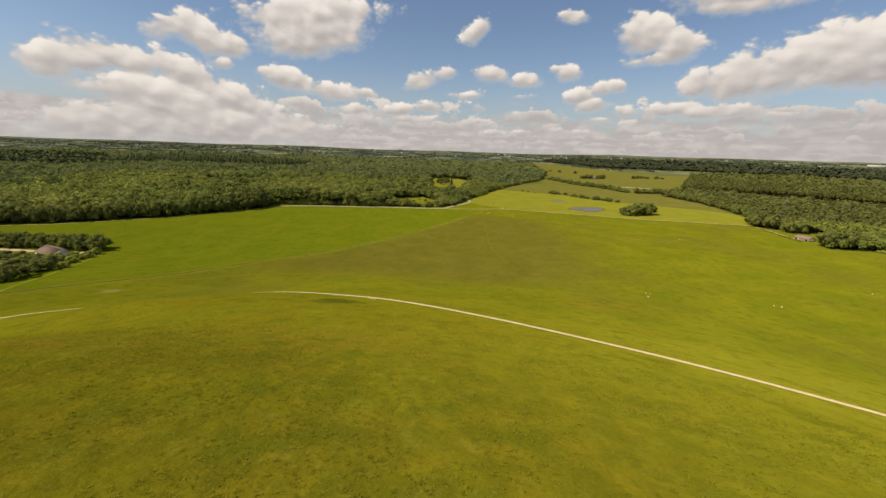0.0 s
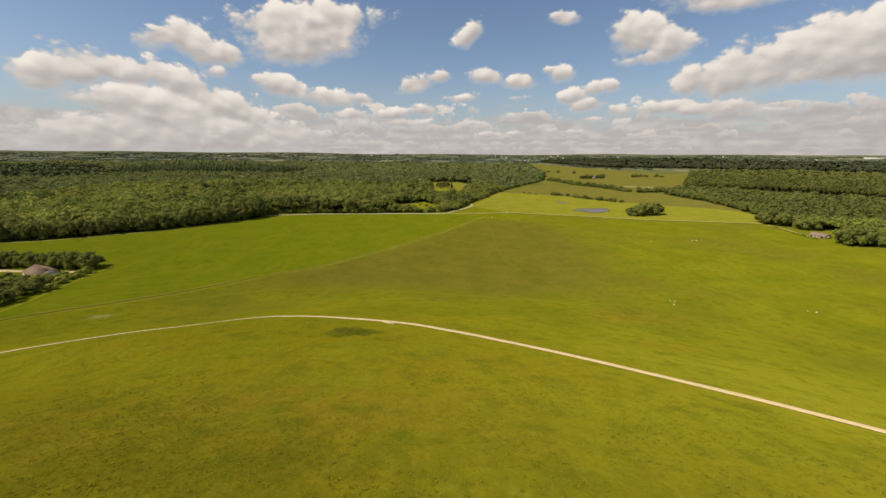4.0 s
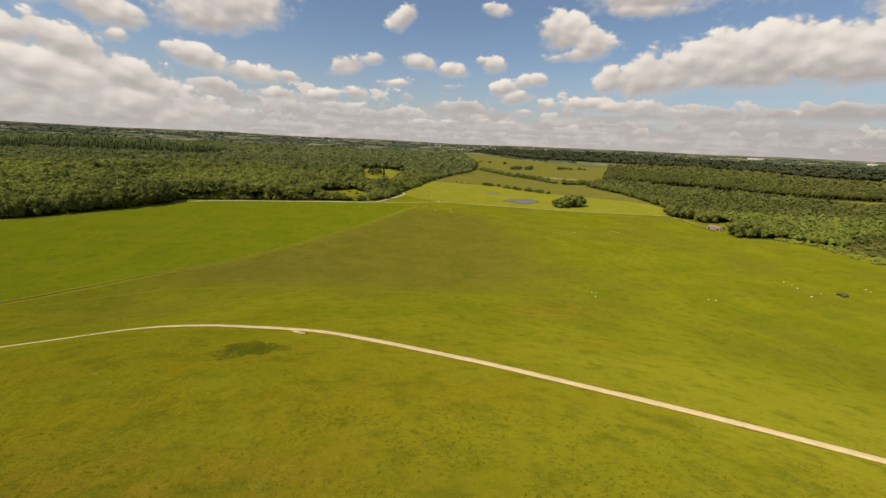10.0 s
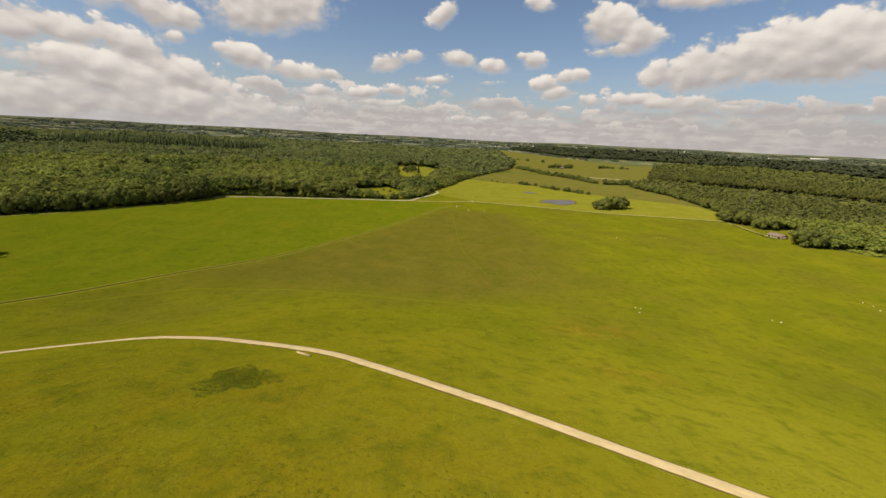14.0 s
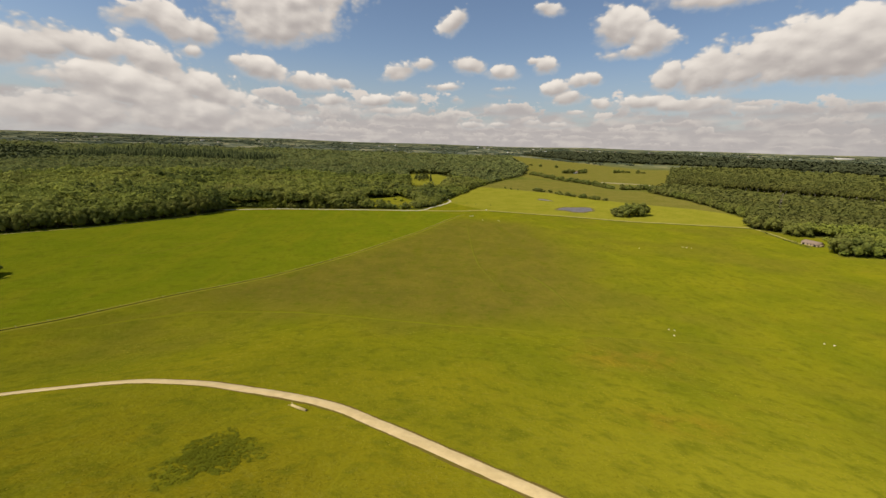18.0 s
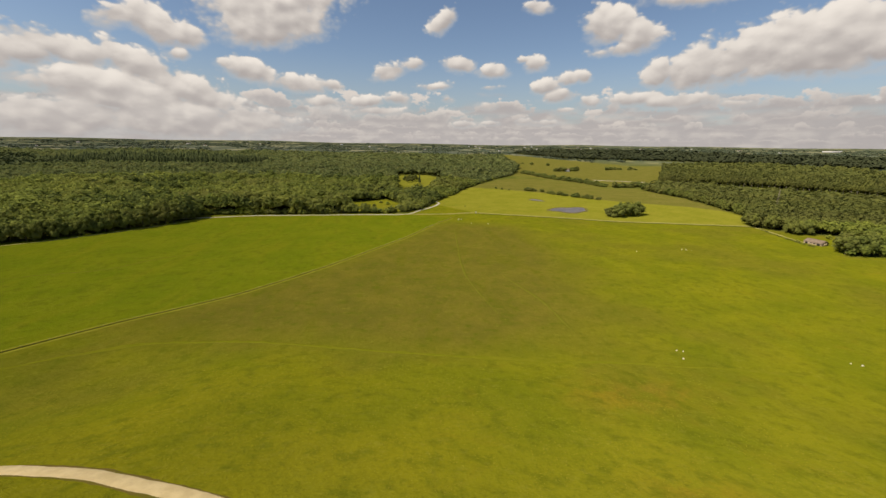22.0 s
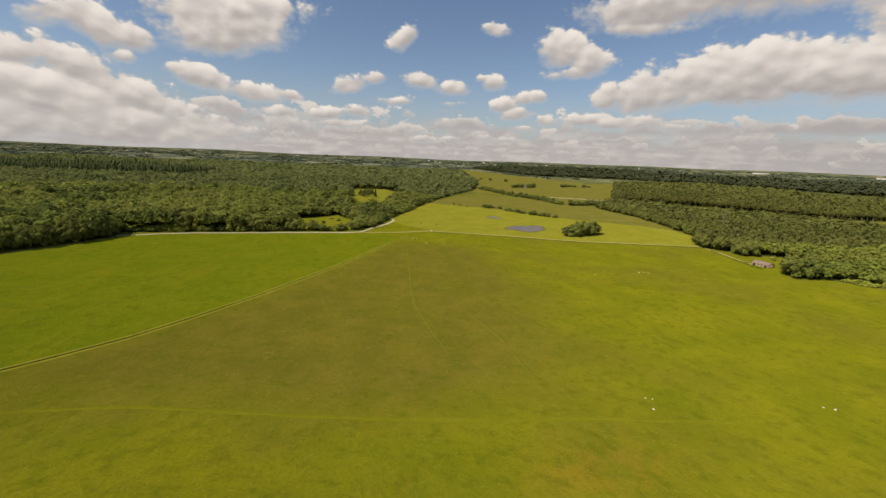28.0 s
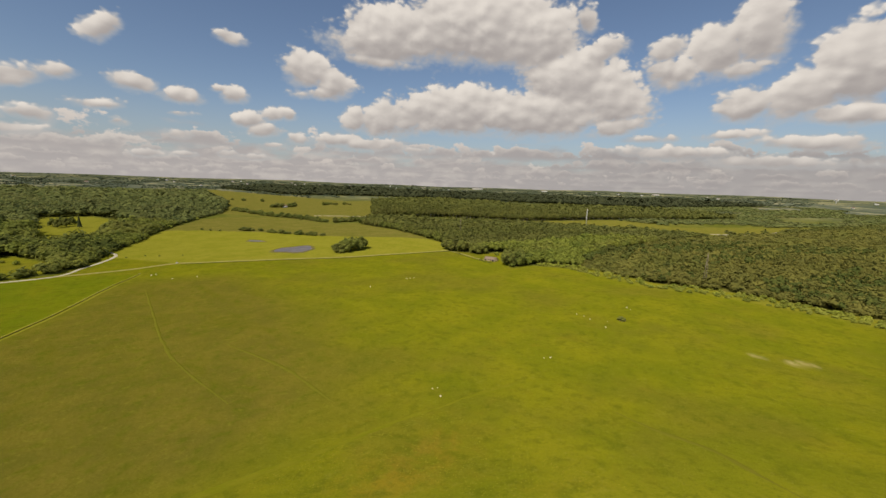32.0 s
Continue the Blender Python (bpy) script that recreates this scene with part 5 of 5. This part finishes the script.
lattice_mast("lattice_mast", "slender grey lattice mast above the scrub", 512, 211, 36, 1.5)
lattice_mast("lattice_mast", "slender grey lattice mast behind the hedge trees", 573, 625, 36, 1.5)


def pole_mast(x, y, tall):
    root = new("pole_mast")
    tagged(root, "tall pale tubular mast on the sandy strip", "mast")
    part("pole", tube((0, 0, -0.5), (0, 0, tall), 0.9, 0.6, 8), M_WHITE, root)
    part("antenna", join([box(-1.2, -0.5, tall * 0.9, -0.7, 0.5, tall), box(0.7, -0.5, tall * 0.9, 1.2, 0.5, tall), box(-0.5, 0.7, tall * 0.9, 0.5, 1.2, tall)]), M_STEEL, root)
    root.matrix_basis = pose(x, y, lh(x, y))


pole_mast(1125, 640, 46)
tagged(strip("sandy_track", [(560, 1190), (700, 1096), (822, 800), (940, 745), (1025, 655), (1100, 520), (1136, 420), (1200, 330), (1340, 262), (1746, 181), (2061, 36)],
             9.0, M_ROAD, 0.3, 12), "wide pale sandy track through the far scrub", "track", kind="structure")


# ---- small things on the meadow ----
def boulder(x, y, size, rng):
    v, f = lumpy(ICO2, 0.35, rng, 0.7, 1.2)
    ob = new("boulder", mesh_arrays("boulder", v * size * np.array([1.25, 0.9, 0.9]), f, M_STONE))
    ob.matrix_basis = pose(x, y, lh(x, y) + size * 0.35, 0, 0, rng.uniform(0, 360))
    tagged(ob, "pale whitish boulder lying in the meadow grass", "boulder", group="boulders on the meadow")


brng = np.random.RandomState(9)
for x, y, s in ((140, 239, 0.55), (142.5, 238, 0.5), (137.5, 231, 0.7), (213, 224, 0.6), (216.5, 222, 0.85), (309, 253, 0.7), (309, 247, 0.5), (305, 240, 0.8), (311, 229, 0.6),
                (296, 224, 0.8), (360, 234, 0.8), (358, 230, 0.6), (279, 427, 0.8), (283, 426, 0.9), (287, 424, 0.6), (230, 421, 0.8), (98, 560, 1.0), (118, 556, 0.9), (86, 588, 1.4), (90, 590, 1.2)):
    boulder(x, y, s * 0.55, brng)


def fallen_log():
    root = new("fallen_log")
    tagged(root, "bleached bare tree trunk lying in grass beside the path", "log")
    part("trunk", tube((-2.2, 0.08, 0.22), (2.2, 0.05, 0.28), 0.26, 0.35, 16), M_DEAD, root, smooth=True)
    part("cut_end", tube((2.2, 0.05, 0.28), (2.24, 0.05, 0.28), 0.35, 0.33, 12), M_CUT, root, "dark sawn end")
    for a, b in (((-1.9, 0.1, 0.3), (-2.7, 0.7, 0.5)), ((-2.1, 0.1, 0.3), (-2.8, -0.4, 0.35))):
        part("branch_stub", tube(a, b, 0.12, 0.05, 7), M_DEAD, root)
    root.matrix_basis = pose(-20.3, 137.3, lh(-20.3, 137.3) + 0.0, 0, 0, -30)


fallen_log()


def leaf_patch(name, label, cx, cy, rx, ry, turn, tall, count, mat, rng):
    a, q = rng.uniform(0, 6.28, count), rng.uniform(0, 1, count) ** 0.75
    q = q * (1 + 0.22 * np.sin(3 * a + 1) + 0.15 * np.sin(7 * a))
    u, v = rx * q * np.cos(a), ry * q * np.sin(a)
    c, s = math.cos(radians(turn)), math.sin(radians(turn))
    x, y = cx + u * c - v * s, cy + u * s + v * c
    h = tall * np.clip(1.15 - 0.6 * q, 0.25, 1) * rng.uniform(0.6, 1.2, count)
    sprays = [leaf_clumps(rng, 9, 0.42, 0.0) for _ in range(5)]
    vv, ff, tone = spread(sprays, np.stack([x, y, land(x, y)], 1), rng.uniform(0.25, 0.55, count), h, rng)
    tagged(new(name, toned(name, vv, ff, tone, mat)), label, "weeds", kind="stuff")


leaf_patch("nettle_patch", "dark green patch of tall nettles on the hillside", -28.0, 115.8, 6.8, 8.4, -12, 0.20, 1000, M_NETTLE, brng)
plant(THORNS, 321, 223, 3.6, 6.0, trng, label="small dark thorn bush alone on the meadow")
dead = new("dead_branches")
tagged(dead, "bleached dead branches lying under a lone thorn bush", "branches")
for k in range(7):
    a = k * 0.9
    part("branch", tube((math.cos(a) * 1.0, math.sin(a) * 1.0, 0.3), (math.cos(a) * 4.2, math.sin(a) * 3.0, 0.25 + 0.1 * (k % 3)), 0.16, 0.05, 6), M_DEAD, dead)
dead.matrix_basis = pose(321, 222, lh(321, 222))


def fence_posts():
    root = new("post_fence")
    tagged(root, "old wire fence with grey wooden posts along the bank", "fence")
    line = smooth_line(FENCE, 9.0)
    rng = random.Random(4)
    me = None
    for q in line[2:]:
        v, f = tube((0, 0, -0.3), (0, 0, 1.25), 0.075, 0.065, 6)
        if me is None:
            me = mesh_arrays("post", v, f, M_WOOD)
        p = new("post", me)
        p.parent = root
        p.matrix_basis = pose(q.x, q.y, lh(q.x, q.y), rng.uniform(-4, 4), rng.uniform(-4, 4), 0)
    for hgt in (0.5, 1.1):
        seg = [tube((a.x, a.y, lh(a.x, a.y) + hgt), (b.x, b.y, lh(b.x, b.y) + hgt), 0.012, 0.012, 3) for a, b in zip(line[2:], line[3:])]
        part("wire", join(seg), M_STEEL, root)


fence_posts()
sign = new("signboard")
tagged(sign, "pale wooden information board at the road bend", "sign")
for sx in (-1.1, 1.1):
    part("post", tube((sx, 0, -0.3), (sx, 0, 2.2), 0.1, 0.1, 6), M_WOOD, sign)
part("board", box(-1.3, -0.06, 0.9, 1.3, 0.06, 2.1), M_SIGN, sign)
sign.matrix_basis = pose(117, 636, lh(117, 636), 0, 0, 10)


def grass_tufts():
    """Loose tufts on the hill that the camera passes over."""
    rng = np.random.RandomState(2)
    n, near = 45000, 9000
    x = np.concatenate([rng.uniform(-110, 130, n), rng.uniform(-62, 62, near)])
    y = np.concatenate([12 + rng.power(0.75, n) * 215, rng.uniform(14, 80, near)])
    keep = noise_mask(x, y, rng)
    x, y = x[keep], y[keep]
    for (ax, ay), (bx, by) in zip(PATH, PATH[1:]):
        l2 = (bx - ax) ** 2 + (by - ay) ** 2
        t = np.clip(((x - ax) * (bx - ax) + (y - ay) * (by - ay)) / l2, 0, 1)
        ok = np.hypot(x - ax - t * (bx - ax), y - ay - t * (by - ay)) > 1.9
        x, y = x[ok], y[ok]
    temps = []
    for _ in range(6):
        vs, fs = [], []
        for b in range(5):
            a = b * 1.26 + rng.uniform(-0.5, 0.5)
            w, lean = rng.uniform(0.12, 0.22), rng.uniform(0.3, 0.9)
            c, s = math.cos(a), math.sin(a)
            lean = lean * 1.6
            k = len(vs)
            vs += [(-s * w, c * w, -0.05), (s * w, -c * w, -0.05), (c * lean * 0.5 - s * w * 0.7, s * lean * 0.5 + c * w * 0.7, 0.6), (c * lean, s * lean, rng.uniform(0.7, 1.0))]
            fs += [(k, k + 1, k + 2), (k + 1, k + 3, k + 2)]
        temps.append((np.array(vs), np.array(fs)))
    size = rng.uniform(0.15, 0.34, len(x))
    v, f, _ = spread(temps, np.stack([x, y, land(x, y)], 1), size, size * rng.uniform(0.2, 0.42, len(x)), rng)
    tagged(new("grass_tufts", mesh_arrays("grass_tufts", v, f, M_BLADE)), "coarse olive-green grass tufts on the hill", "grass", kind="stuff")


def noise_mask(x, y, rng):
    d = np.sin(x / 3.1 + 2 * np.sin(y / 7)) + np.sin(y / 2.7 + 2 * np.sin(x / 5.3)) + np.sin((x + y) / 11)
    return d + rng.uniform(-1.2, 1.2, len(x)) > -0.3


grass_tufts()
